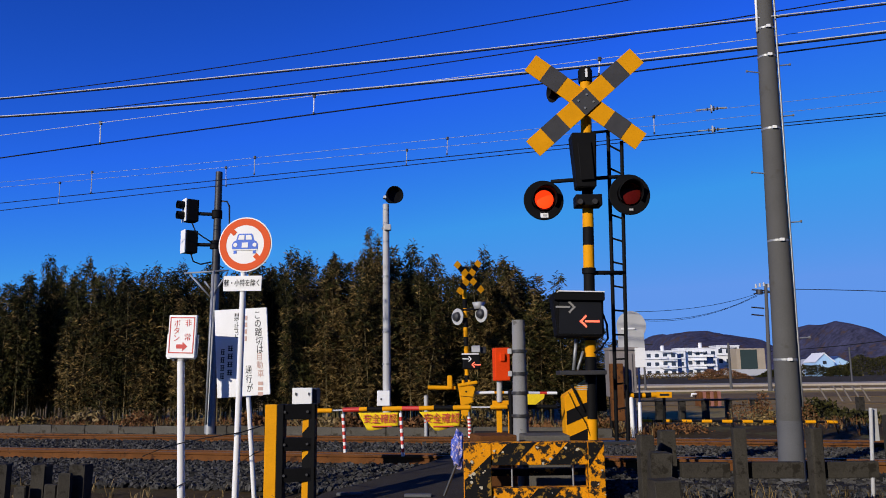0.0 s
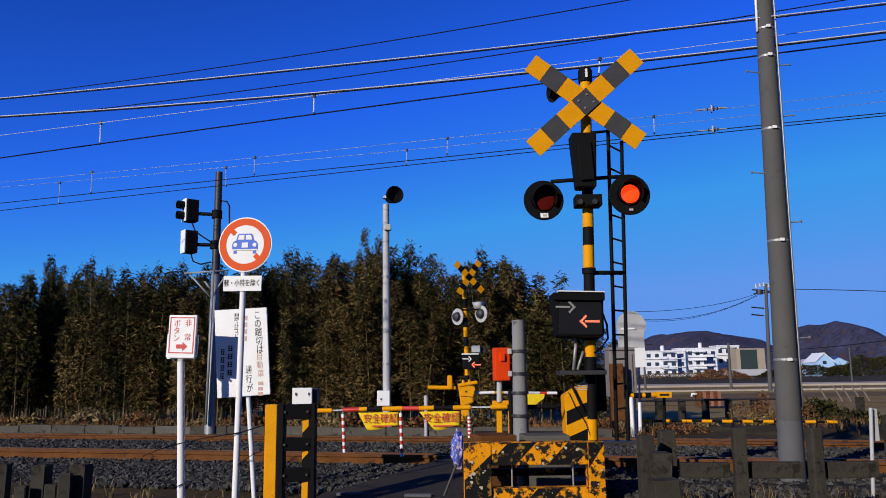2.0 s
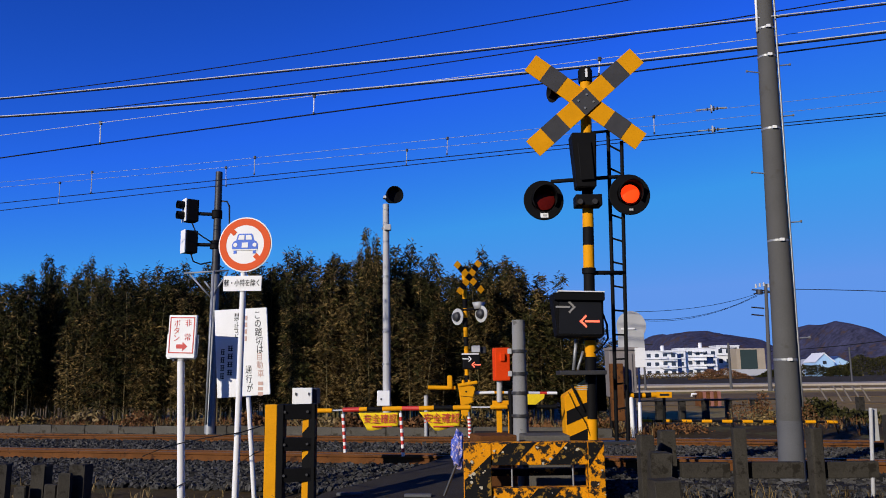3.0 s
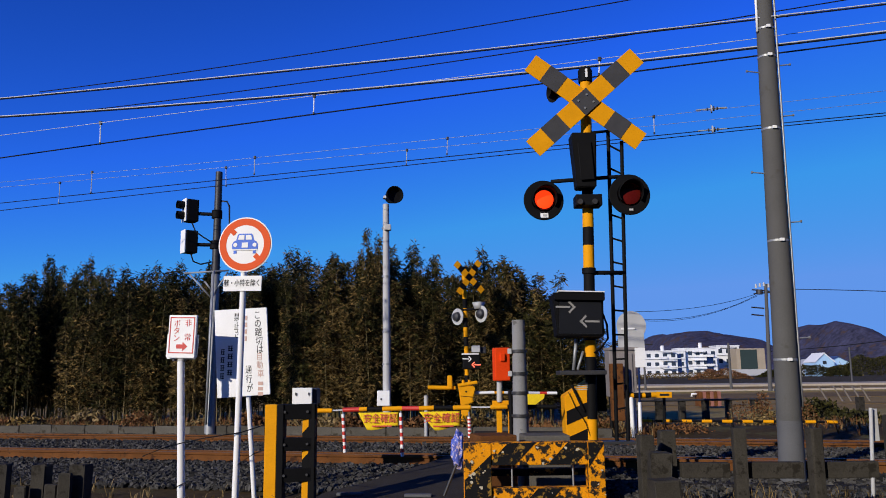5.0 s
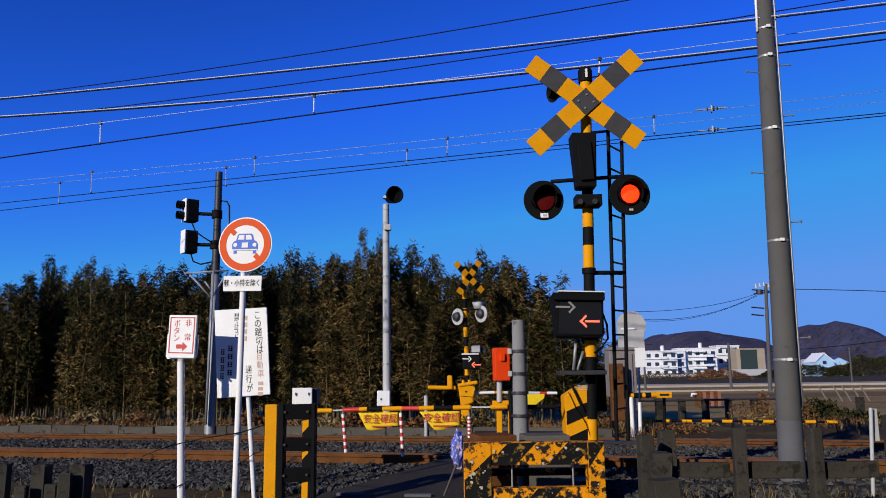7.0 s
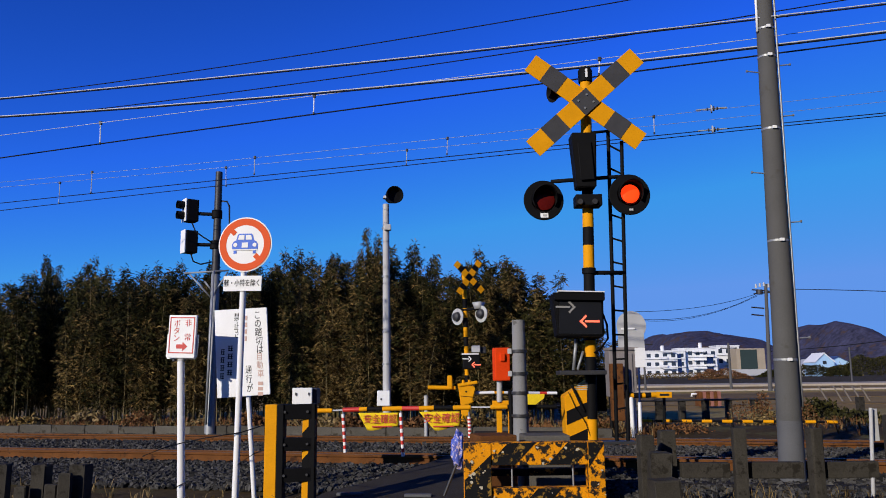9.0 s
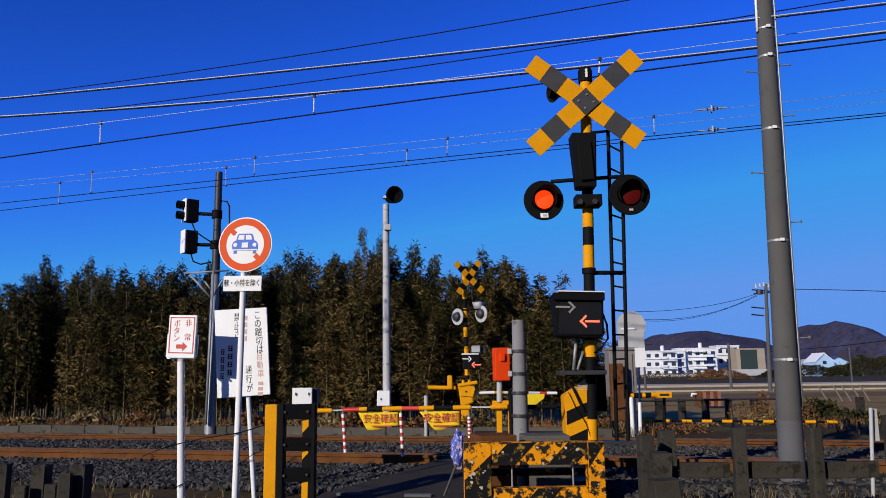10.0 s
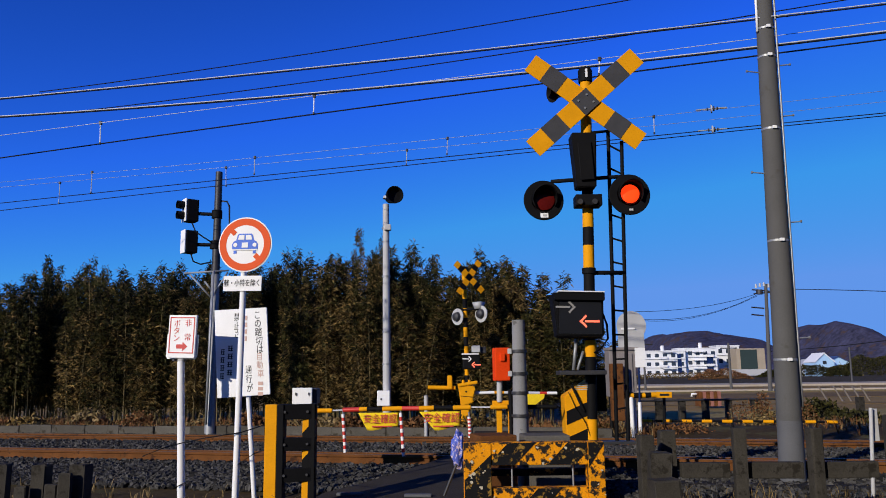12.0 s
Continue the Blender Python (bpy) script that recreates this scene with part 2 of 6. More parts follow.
def ground_z(q, p=None):
    pts = ((-400, 0.0), (2, 0.0), (6.0, 0.14), (8.6, 0.16), (9.4, 0.26), (11.8, 0.22), (13.2, 0.2), (16.0, 0.17), (17.2, 0.12), (19.0, 0.3), (22, 0.2), (30, 0.0), (6000, 0.0))
    for (a, za), (b, zb) in zip(pts, pts[1:]):
        if q <= b:
            return za + (zb - za) * (q - a) / (b - a)
    return 0.0


def ground():
    bm = B()
    qs = [-400, -100, -30, -10, 0, 2, 4, 5, 6, 6.5, 7, 7.5, 8, 8.6, 9, 9.4, 10, 11, 12, 13, 14, 15, 16, 16.6, 17.2, 18, 19, 20, 22, 26, 30, 45, 80, 150, 400, 1200, 4000]
    ss = [-4000, -1000, -300, -100, -50] + [-40 + i * 1.0 for i in range(81)] + [50, 100, 300, 1000, 4000]
    grid = []
    for q in qs:
        row = []
        for s in ss:
            p = along(q, s)
            near = abs(s) < 45 and -12 < q < 30
            row.append(bm.verts.new((p.x, p.y, ground_z(q) + (0.05 * noise.noise(p * 0.9) if near else 0))))
        grid.append(row)
    for a, b in zip(grid, grid[1:]):
        for i in range(len(ss) - 1):
            f = bm.faces.new((a[i], a[i + 1], b[i + 1], b[i]))
            f.smooth = True
    single("ground", bm, SOIL, (0, 0, 0), "dry brown soil and winter grass verge beside the railway", "ground", kind="structure")


ground()


def ribbon(qa, qb, s0, s1, za, zb, thick=0.12):
    bm = B()
    n = int((s1 - s0) / 1.0)
    tops, bots = [], []
    for i in range(n + 1):
        s = s0 + (s1 - s0) * i / n
        tops.append([bm.verts.new(along(qa, s, za)), bm.verts.new(along(qb, s, zb))])
        bots.append([bm.verts.new(along(qa - 0.25, s, za - thick)), bm.verts.new(along(qb + 0.25, s, zb - thick))])
    for i in range(n):
        bm.faces.new((tops[i][0], tops[i + 1][0], tops[i + 1][1], tops[i][1]))
        bm.faces.new((bots[i][0], bots[i + 1][0], tops[i + 1][0], tops[i][0]))
        bm.faces.new((tops[i][1], tops[i + 1][1], bots[i + 1][1], bots[i][1]))
    return bm


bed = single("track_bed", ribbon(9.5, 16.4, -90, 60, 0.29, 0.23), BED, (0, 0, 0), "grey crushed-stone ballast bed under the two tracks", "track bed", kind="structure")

RAIL_PROFILE = ((-0.064, 0), (0.064, 0), (0.064, 0.012), (0.012, 0.03), (0.01, 0.11), (0.033, 0.12), (0.033, 0.147), (0.026, 0.153), (-0.026, 0.153), (-0.033, 0.147), (-0.033, 0.12), (-0.01, 0.11), (-0.012, 0.03), (-0.064, 0.012))


def rail(q, ztop, tag):
    o = thing("rail", along(q, 0, ztop - 0.153), tag, "rail", "rails of the two tracks")
    bm = B()
    ends = []
    for s in (-90, 60):
        ends.append([bm.verts.new(along(q + x, s, ztop - 0.153 + z)) for x, z in RAIL_PROFILE])
    k = len(RAIL_PROFILE)
    for i in range(k):
        if i != 7:
            bm.faces.new((ends[0][i], ends[0][(i + 1) % k], ends[1][(i + 1) % k], ends[1][i]))
    part("web_and_foot", bm, RUST, o)
    bm = B()
    box(bm, along(q, -15, ztop), (150, 0.056, 0.004), rz(-15.0))
    part("running_surface", bm, RAILTOP, o, "worn shiny rail head")
    return o


RAIL_Z = {RA1: 0.45, RA2: 0.37, RB1: 0.36, RB2: 0.32}
for q, z in RAIL_Z.items():
    rail(q, z, "rust-brown steel rail lying on grey ballast")


def sleepers():
    bm = B()
    box(bm, (0, 0, 0), (0.22, 2.0, 0.16), None, 0.015)
    me = mesh_of("sleeper", bm, CONCRETE)
    for qc, z in (((RA1 + RA2) / 2, 0.18), ((RB1 + RB2) / 2, 0.12)):
        for i in range(70):
            ob = new("sleeper", me)
            ob.matrix_world = Matrix.Translation(along(qc, -26 + i * 0.62, z)) @ rz(-15).to_4x4()
            tagged(ob, "grey concrete railway sleeper bedded in ballast", "sleeper", "sleepers under the rails")


sleepers()


def stones(name, zones, seed):
    """Crushed stones, each a small rough lump."""
    rnd = random.Random(seed)
    base = [(-1, -1, -1), (1, -1, -1), (1, 1, -1), (-1, 1, -1), (-1, -1, 1), (1, -1, 1), (1, 1, 1), (-1, 1, 1)]
    quads = [(0, 3, 2, 1), (4, 5, 6, 7), (0, 1, 5, 4), (1, 2, 6, 5), (2, 3, 7, 6), (3, 0, 4, 7)]
    vs, fs = [], []
    for q0, q1, s0, s1, z0, z1, count in zones:
        for _ in range(count):
            k = rnd.random()
            q, s = q0 + (q1 - q0) * k, rnd.uniform(s0, s1)
            r = rnd.uniform(0.016, 0.034)
            m = Euler((rnd.uniform(0, 6), rnd.uniform(0, 6), rnd.uniform(0, 6))).to_matrix()
            c = along(q, s, z0 + (z1 - z0) * k + rnd.uniform(0, 0.03))
            o = len(vs)
            for p in base:
                vs.append(c + m @ Vector([x * r * rnd.uniform(0.55, 1.1) for x in p]))
            fs += [tuple(o + i for i in f) for f in quads]
    me = bpy.data.meshes.new(name)
    me.from_pydata([tuple(v) for v in vs], [], fs)
    me.materials.append(STONE)
    ob = new(name, me)
    return tagged(ob, "loose grey crushed ballast stones along the tracks", "ballast", kind="stuff")


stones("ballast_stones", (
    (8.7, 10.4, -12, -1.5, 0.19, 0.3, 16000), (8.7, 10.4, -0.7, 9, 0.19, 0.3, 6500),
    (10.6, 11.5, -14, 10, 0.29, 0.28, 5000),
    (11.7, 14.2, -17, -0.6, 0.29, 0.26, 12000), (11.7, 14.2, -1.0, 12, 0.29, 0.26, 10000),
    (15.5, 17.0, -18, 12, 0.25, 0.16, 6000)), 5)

# road over the crossing
ROAD_L, ROAD_R = -1.35, 1.75


def road_at(d, w, z):
    side = Vector((ROAD.y, -ROAD.x, 0))
    return ROAD * d + side * w + Vector((0, 0, z))


def road():
    bm = B()
    prof = ((-30, 0.0), (2.0, 0.03), (5, 0.2), (7.0, 0.30), (8.0, 0.335), (8.6, 0.36), (9.0, 0.385), (10.0, 0.43), (10.8, 0.455), (12, 0.42), (14.2, 0.375), (16, 0.35), (18, 0.3), (24, 0.2), (40, 0.05), (80, 0.02))
    rows = []
    left = ((-30, -2.4), (6, -2.55), (8, -2.66), (9, -2.25), (10, -1.95), (10.8, -1.8), (12, -1.8), (18, -2.4), (80, -2.6))
    for d, z in prof:
        w0 = next(a + (b - a) * (d - p) / (q - p) for (p, a), (q, b) in zip(left, left[1:]) if p <= d <= q)
        w1 = 0.05 if d < 12 else -0.1
        row = []
        for k in range(9):
            w = w0 + (w1 - w0) * k / 8
            row.append(bm.verts.new(road_at(d, w, z)))
        row.insert(0, bm.verts.new(road_at(d, w0 - 0.12, z - 0.25)))
        row.append(bm.verts.new(road_at(d, w1 + 0.12, z - 0.25)))
        rows.append(row)
    for a, b in zip(rows, rows[1:]):
        for i in range(len(a) - 1):
            bm.faces.new((a[i], a[i + 1], b[i + 1], b[i]))
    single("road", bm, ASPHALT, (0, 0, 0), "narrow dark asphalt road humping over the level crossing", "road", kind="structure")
    for u, v in ((-0.960, 8.2), (-0.274, 8.05)):
        bm = B()
        box(bm, (u, v, 0.345), (0.27, 0.08, 0.03), rz(-6), 0.01)
        single("road_stud", bm, SLEEVE, (u, v, 0.33), "worn pale rumble bar fixed across the asphalt road", "road marking", "bars on the road")


road()


def low_wall():
    """Kerb of separate cast blocks, settled unevenly."""
    rnd = random.Random(17)
    bm = box(B(), (0, 0, 0), (0.985, 0.16, 0.4), None, 0.018)
    for v in bm.verts:
        v.co += Vector((0, rnd.uniform(-0.008, 0.008), rnd.uniform(-0.012, 0.012)))
    me = mesh_of("kerb_block", bm, KERB)
    for s0, n, z in ((-38, 37, 0.17), (4.5, 22, 0.13)):
        o = thing("retaining_kerb", along(17.3, s0, 0.0), "low stained concrete kerb wall of settled blocks behind the tracks", "wall", kind="structure")
        for i in range(n):
            ob = new("kerb_block", me)
            ob.parent = o
            ob.matrix_local = Matrix.Translation(along(rnd.uniform(-0.02, 0.02), i + 0.5, z + rnd.uniform(-0.02, 0.015))) @ pose(0, 0, 0, rnd.uniform(-3, 3), rnd.uniform(-0.9, 0.9), -15 + rnd.uniform(-0.8, 0.8) + (180 if i % 2 else 0))


low_wall()
# unseen plain dark wall, added behind the viewer to hold back sky light
single("wall_south", box(B(), (23.7, -5, 7.5), (57, 0.4, 15)), WOOD, (23.7, -5, 0), "unseen plain wall added behind the viewer to cut sky light", "wall", kind="structure")


# ---------------------------------------------------------------- near crossing signal
PD = 8.5     # distance of the signal post


def post_point(z):
    """The post leans a little; its axis at height z."""
    a, b = V((1.542, 8.500, 0.814)), V((1.630, 8.500, 4.730))
    k = (z - a.z) / (b.z - a.z)
    return a + (b - a) * k


def lamp_housing(bm, fr, r):
    """Round flashing-light body with a flat target rim and a deep hood."""
    lathe(bm, ((0.02, -0.16), (r * 0.45, -0.15), (r * 0.55, -0.03), (r * 0.97, -0.02), (r, -0.005), (r, 0.01), (r * 0.97, 0.016), (r * 0.62, 0.016), (r * 0.6, 0.012), (r * 0.6, -0.02), (0.02, -0.024)), fr, 36)
    return bm


def hood(bm, fr, r, length):
    """A visor over the upper two thirds of the lens, open below."""
    seg = 22
    rows = []
    for i in range(seg + 1):
        a = radians(-35 + 250 * i / seg)
        ln = length * (0.35 + 0.65 * max(0, math.sin(a)))
        row = []
        for rr in (r, r - 0.006):
            for d in (0.0, ln):
                row.append(bm.verts.new(fr @ Vector((math.cos(a) * rr, -d - 0.014, math.sin(a) * rr))))
        rows.append(row)
    for a, b in zip(rows, rows[1:]):
        for i, j in ((0, 1), (1, 3), (3, 2), (2, 0)):
            f = bm.faces.new((a[i], a[j], b[j], b[i]))
            f.smooth = True
    bmesh.ops.recalc_face_normals(bm, faces=bm.faces)
    return bm


GLOWS = {}


def crossing_signal():
    base = post_point(0.2)
    o = thing("crossing_signal", base, "yellow and black crossing signal post with crossed boards and red lamps", "crossing signal")
    # banded post
    zs = [0.785, 1.034, 1.684, 1.857, 2.620, 2.888, 3.089, 3.304, 4.135, 4.757]
    cols = (YELLOW, BLACK, YELLOW, BLACK, YELLOW, BLACK, YELLOW, BLACK, YELLOW)
    part("post_foot", cyl(B(), post_point(0.2), post_point(zs[0]), 0.066, 0.066, 20), BLACK, o)
    for a, b, c in zip(zs, zs[1:], cols):
        part("post_band", cyl(B(), post_point(a), post_point(b), 0.061, 0.06, 20), c, o)
    for z in (3.393, 2.608):
        part("clamp", cyl(B(), post_point(z - 0.03), post_point(z + 0.03), 0.075, 0.075, 20), BLACK, o)
    # bell on top
    top = post_point(zs[-1])
    bm = B()
    lathe(bm, ((0.055, -0.01), (0.078, 0.0), (0.08, 0.13), (0.06, 0.165), (0.0, 0.17)), Matrix.Translation(top) @ pose(0, 0, 0, -90), 24)
    bell = part("bell", bm, BLACK, o, "black cylindrical warning bell")
    bm = B()
    box(bm, top + Vector((0.0, -0.083, 0.08)), (0.025, 0.006, 0.1), None, 0.002)
    part("bell_plate", bm, WHITE, bell, "small white plate")
    bm = B()
    lathe(bm, ((0.03, 0.0), (0.045, 0.05), (0.06, 0.14), (0.11, 0.2), (0.115, 0.21), (0.1, 0.2), (0.03, 0.08)), face((1.453, 8.720, 4.714), -60, 8), 24)
    part("loudspeaker", bm, BLACK, o, "black horn loudspeaker")
    # crossed boards
    c = V((1.595, 8.360, 4.474))
    for ang, dy, size in ((-37.0, 0.0, 1.05), (42.0, -0.014, 1.13)):
        fr = face(c + Vector((0, dy, 0)), 3, 0, -ang)
        bm = B()
        box(bm, (0, 0, 0), (1.43 * size, 0.012, 0.224), None, 0.003)
        bm.transform(fr)
        arm = part("cross_board", bm, YELLOW, o, "yellow board of the crossbuck with dark bars")
        for x in (-0.415 * size, 0.415 * size):
            bm = B()
            box(bm, (x, -0.008, 0), (0.215 * size, 0.004, 0.226))
            bm.transform(fr)
            part("dark_bar", bm, GREYBLACK, arm)
        if dy:
            bm = B()
            box(bm, (0, -0.008, 0), (0.224, 0.004, 0.226))
            bm.transform(fr)
            part("dark_bar", bm, GREYBLACK, arm)
            for dx, dz in ((-0.06, -0.05), (0.06, 0.05), (0.06, -0.06), (-0.06, 0.06)):
                bm = B()
                cyl(bm, (dx, -0.02, dz), (dx, -0.008, dz), 0.012, 0.012, 8)
                bm.transform(fr)
                part("bolt", bm, STEEL, arm)
    # signal bell cabinet, narrowing downwards
    fr = face((0, 0, 0))
    a, b = V((1.542, 8.360, 4.092)), V((1.555, 8.360, 3.487))
    bm = B()
    vs = []
    for p, hw, dp in ((a, 0.135, 0.12), (b, 0.105, 0.1)):
        for sx, sy in ((-1, -1), (1, -1), (1, 1), (-1, 1)):
            vs.append(bm.verts.new(p + Vector((sx * hw, sy * dp, 0))))
    for f in ((0, 1, 2, 3), (7, 6, 5, 4), (0, 4, 5, 1), (1, 5, 6, 2), (2, 6, 7, 3), (3, 7, 4, 0)):
        bm.faces.new([vs[i] for i in f])
    bmesh.ops.recalc_face_normals(bm, faces=bm.faces)
    bmesh.ops.bevel(bm, geom=bm.edges[:], offset=0.012, segments=2, affect="EDGES")
    cab = part("speaker_cabinet", bm, BLACK, o, "black tapered bell cabinet")
    bm = B()
    box(bm, (a + b) / 2 + Vector((0.0, -0.13, -0.02)), (0.15, 0.02, 0.42), Matrix.Rotation(radians(-3), 3, "Y"), 0.008)
    part("grille", bm, BLACK, cab)
    # lamp arm and junction box
    l, r = V((1.102, 8.400, 3.376)), V((2.040, 8.400, 3.428))
    pts = [(1.203, 8.500, 3.609), (1.360, 8.500, 3.620), (1.956, 8.500, 3.657), (2.062, 8.500, 3.649)]
    part("lamp_arm", tube(B(), pts, 0.022, 10), BLACK, o)
    bm = B()
    box(bm, (1.585, 8.420, 3.362), (0.285, 0.2, 0.125), None, 0.012)
    jb = part("junction_box", bm, BLACK, o, "black terminal box")
    for x in (-0.078, 0.078):
        bm = B()
        cyl(bm, V((1.562, 8.300, 3.336)) + Vector((x, -0.01, 0)), V((1.562, 8.300, 3.336)) + Vector((x, 0.02, 0)), 0.03, 0.03, 12)
        part("knob", bm, DARKSTEEL, jb)
    for key, p, rad in (("a", l, 0.2196), ("b", r, 0.2256)):
        fr = face(p, 4 if key == "a" else 2)
        lamp = part("flasher", lamp_housing(B(), fr, rad), BLACK, o, "round black flashing lamp with target rim")
        lc = fr @ Vector((0.004, 0, 0.008))
        frl = face(lc, 4 if key == "a" else 2)
        lathe_lens = lathe(B(), ((0.118, 0.0), (0.116, 0.004), (0.09, 0.012), (0.05, 0.018), (0.0, 0.02)), frl, 32)
        part("lens", lathe_lens, LENS_OFF, lamp, "dark red glass lens")
        part("visor", hood(B(), frl, 0.135, 0.16), BLACK, lamp)
        bm = B()
        box(bm, fr @ Vector((0.0, -0.02, -0.17)), (0.085, 0.006, 0.05), None, 0.002)
        pl = part("plate", bm, WHITE if key == "a" else BLACK, lamp, "small white plate under the lens" if key == "a" else "small dark plate under the lens")
        bm = B()
        box(bm, fr @ Vector((0.005, -0.0245, -0.17)), (0.045, 0.002, 0.022))
        part("mark", bm, GREYPAINT, pl)
        # the lit lamp: an added glowing disc that slides out over the glass
        g = lathe(B(), ((0.102, -0.012), (0.102, 0.0), (0.09, 0.008), (0.05, 0.013), (0.0, 0.015)), frl, 32)
        GLOWS[key] = part("lamp_glow", g, LENS_ON, lamp, "bright red lit lamp disc", origin=lc)
        GLOWS[key + "_out"] = (fr.to_3x3() @ Vector((0, -1, 0)))
        part("bracket", cyl(B(), p + Vector((0, 0.1, 0.2)), p + Vector((0, 0.1, 0.05)), 0.025, 0.025, 10), BLACK, o)
    # brackets to the ladder
    part("ladder_stay", tube(B(), [(1.543, 8.500, 2.590), (1.995, 8.600, 2.597)], 0.024, 8), BLACK, o)
    part("ladder_stay", tube(B(), [(1.632, 8.500, 4.161), (1.895, 8.600, 4.216)], 0.016, 8), BLACK, o)
    # direction indicator
    fr = face((1.407, 8.350, 2.108), 6, -6, 1)
    bm = B()
    outline = ((-0.275, 0.225), (0.275, 0.225), (0.26, -0.225), (-0.235, -0.225))
    prism(bm, outline, 0.17, fr)
    bmesh.ops.bevel(bm, geom=bm.edges[:], offset=0.012, segments=2, affect="EDGES")
    ind = part("direction_indicator", bm, BLACK, o, "black train direction indicator with two arrows")
    bm = B()
    prism(bm, ((-0.2, 0.14), (0.245, 0.14), (0.235, -0.2), (-0.225, -0.2)), 0.006, fr @ Matrix.Translation((0, -0.088, 0)))
    part("panel", bm, SCREEN, ind)
    bm = B()
    box(bm, (0, 0, 0), (0.5, 0.2, 0.014), None, 0.005)
    bm.transform(fr @ Matrix.Translation((0.02, -0.06, 0.236)))
    part("sun_hood", bm, WHITE, ind, "pale cover sheet on the hood")
    bm = B()
    prism(bm, ((-0.275, 0.225), (0.275, 0.225), (0.27, 0.15), (-0.262, 0.15)), 0.05, fr @ Matrix.Translation((0, -0.11, 0)))
    part("brow", bm, BLACK, ind, "black brow shading the panel")
    def arrow_bits(cx, cz, d, name, m, keyed):
        bits = {"shaft": ((d * 0.045, 0.0), (0.155, 0.02), 0), "barb_up": ((-d * 0.05, 0.026), (0.095, 0.021), d * 45), "barb_low": ((-d * 0.05, -0.026), (0.095, 0.021), -d * 45)}
        for k, ((x, z), (w, h), rot) in bits.items():
            bm = B()
            box(bm, (0, 0, 0), (w, 0.006, h), Matrix.Rotation(radians(-rot), 3, "Y"))
            f2 = fr @ Matrix.Translation((cx + x, -0.094, cz + z))
            bm.transform(f2)
            ob = part("arrow_" + k, bm, m, ind, origin=f2.translation)
            if keyed:
                GLOWS[k] = ob
    arrow_bits(-0.125, 0.08, -1, "off", ARROW_OFF, False)
    arrow_bits(0.09, -0.07, 1, "off", ARROW_OFF, False)
    fr = fr @ Matrix.Translation((0, -0.004, 0))
    arrow_bits(0.09, -0.07, 1, "on", ARROW_ON, True)
    GLOWS["in"] = fr.to_3x3() @ Vector((0, 1, 0))
    part("cable", tube(B(), [(1.677, 8.400, 2.181), (1.734, 8.420, 2.019), (1.739, 8.420, 1.870), (1.651, 8.420, 1.764), (1.595, 8.450, 1.724)], 0.012, 8), BLACK, o)
    part("stay", tube(B(), [(1.400, 8.400, 1.873), (1.361, 8.420, 1.548)], 0.018, 8), STEEL, o)
    part("stay", tube(B(), [(1.476, 8.450, 1.743), (1.403, 8.420, 1.548)], 0.014, 8), STEEL, o)
    return o


crossing_signal()


def ladder():
    o = thing("post_ladder", (1.881, 8.600, 0.755), "tall narrow black steel ladder beside the crossing signal", "ladder")
    la, lb = V((1.822, 8.600, 0.756)), V((1.882, 8.600, 4.209))
    ra, rb = V((1.942, 8.600, 0.766)), V((2.030, 8.600, 4.095))
    part("stile", cyl(B(), la, lb, 0.021, 0.021, 8), BLACK, o)
    part("stile", cyl(B(), ra, rb, 0.021, 0.021, 8), BLACK, o)
    for i in range(13):
        k = 0.03 + i * 0.077
        part("rung", cyl(B(), la + (lb - la) * k, ra + (rb - ra) * (k + 0.008), 0.011, 0.011, 6), BLACK, o)
    bm = B()
    box(bm, (1.781, 8.600, 0.785), (0.45, 0.2, 0.03), None, 0.004)
    part("foot_plate", bm, DARKSTEEL, o)


ladder()


def stripes_on(bm_dark, fr, x0, x1, z0, z1, bands, slope, y):
    """Slanting dark bands across a rectangle, clipped to it, as thin plates."""
    for b0, b1 in bands:
        poly = [(x0, b0), (x1, b0 + slope), (x1, b1 + slope), (x0, b1)]
        def clip(pts, keep, cut):
            out = []
            for i, p in enumerate(pts):
                q = pts[(i + 1) % len(pts)]
                if keep(p):
                    out.append(p)
                if keep(p) != keep(q):
                    out.append(cut(p, q))
            return out
        poly = clip(poly, lambda p: p[1] >= z0, lambda p, q: (p[0] + (q[0] - p[0]) * (z0 - p[1]) / (q[1] - p[1]), z0))
        if poly:
            poly = clip(poly, lambda p: p[1] <= z1, lambda p, q: (p[0] + (q[0] - p[0]) * (z1 - p[1]) / (q[1] - p[1]), z1))
        if len(poly) > 2:
            prism(bm_dark, poly, 0.004, fr @ Matrix.Translation((0, y, 0)))
    return bm_dark


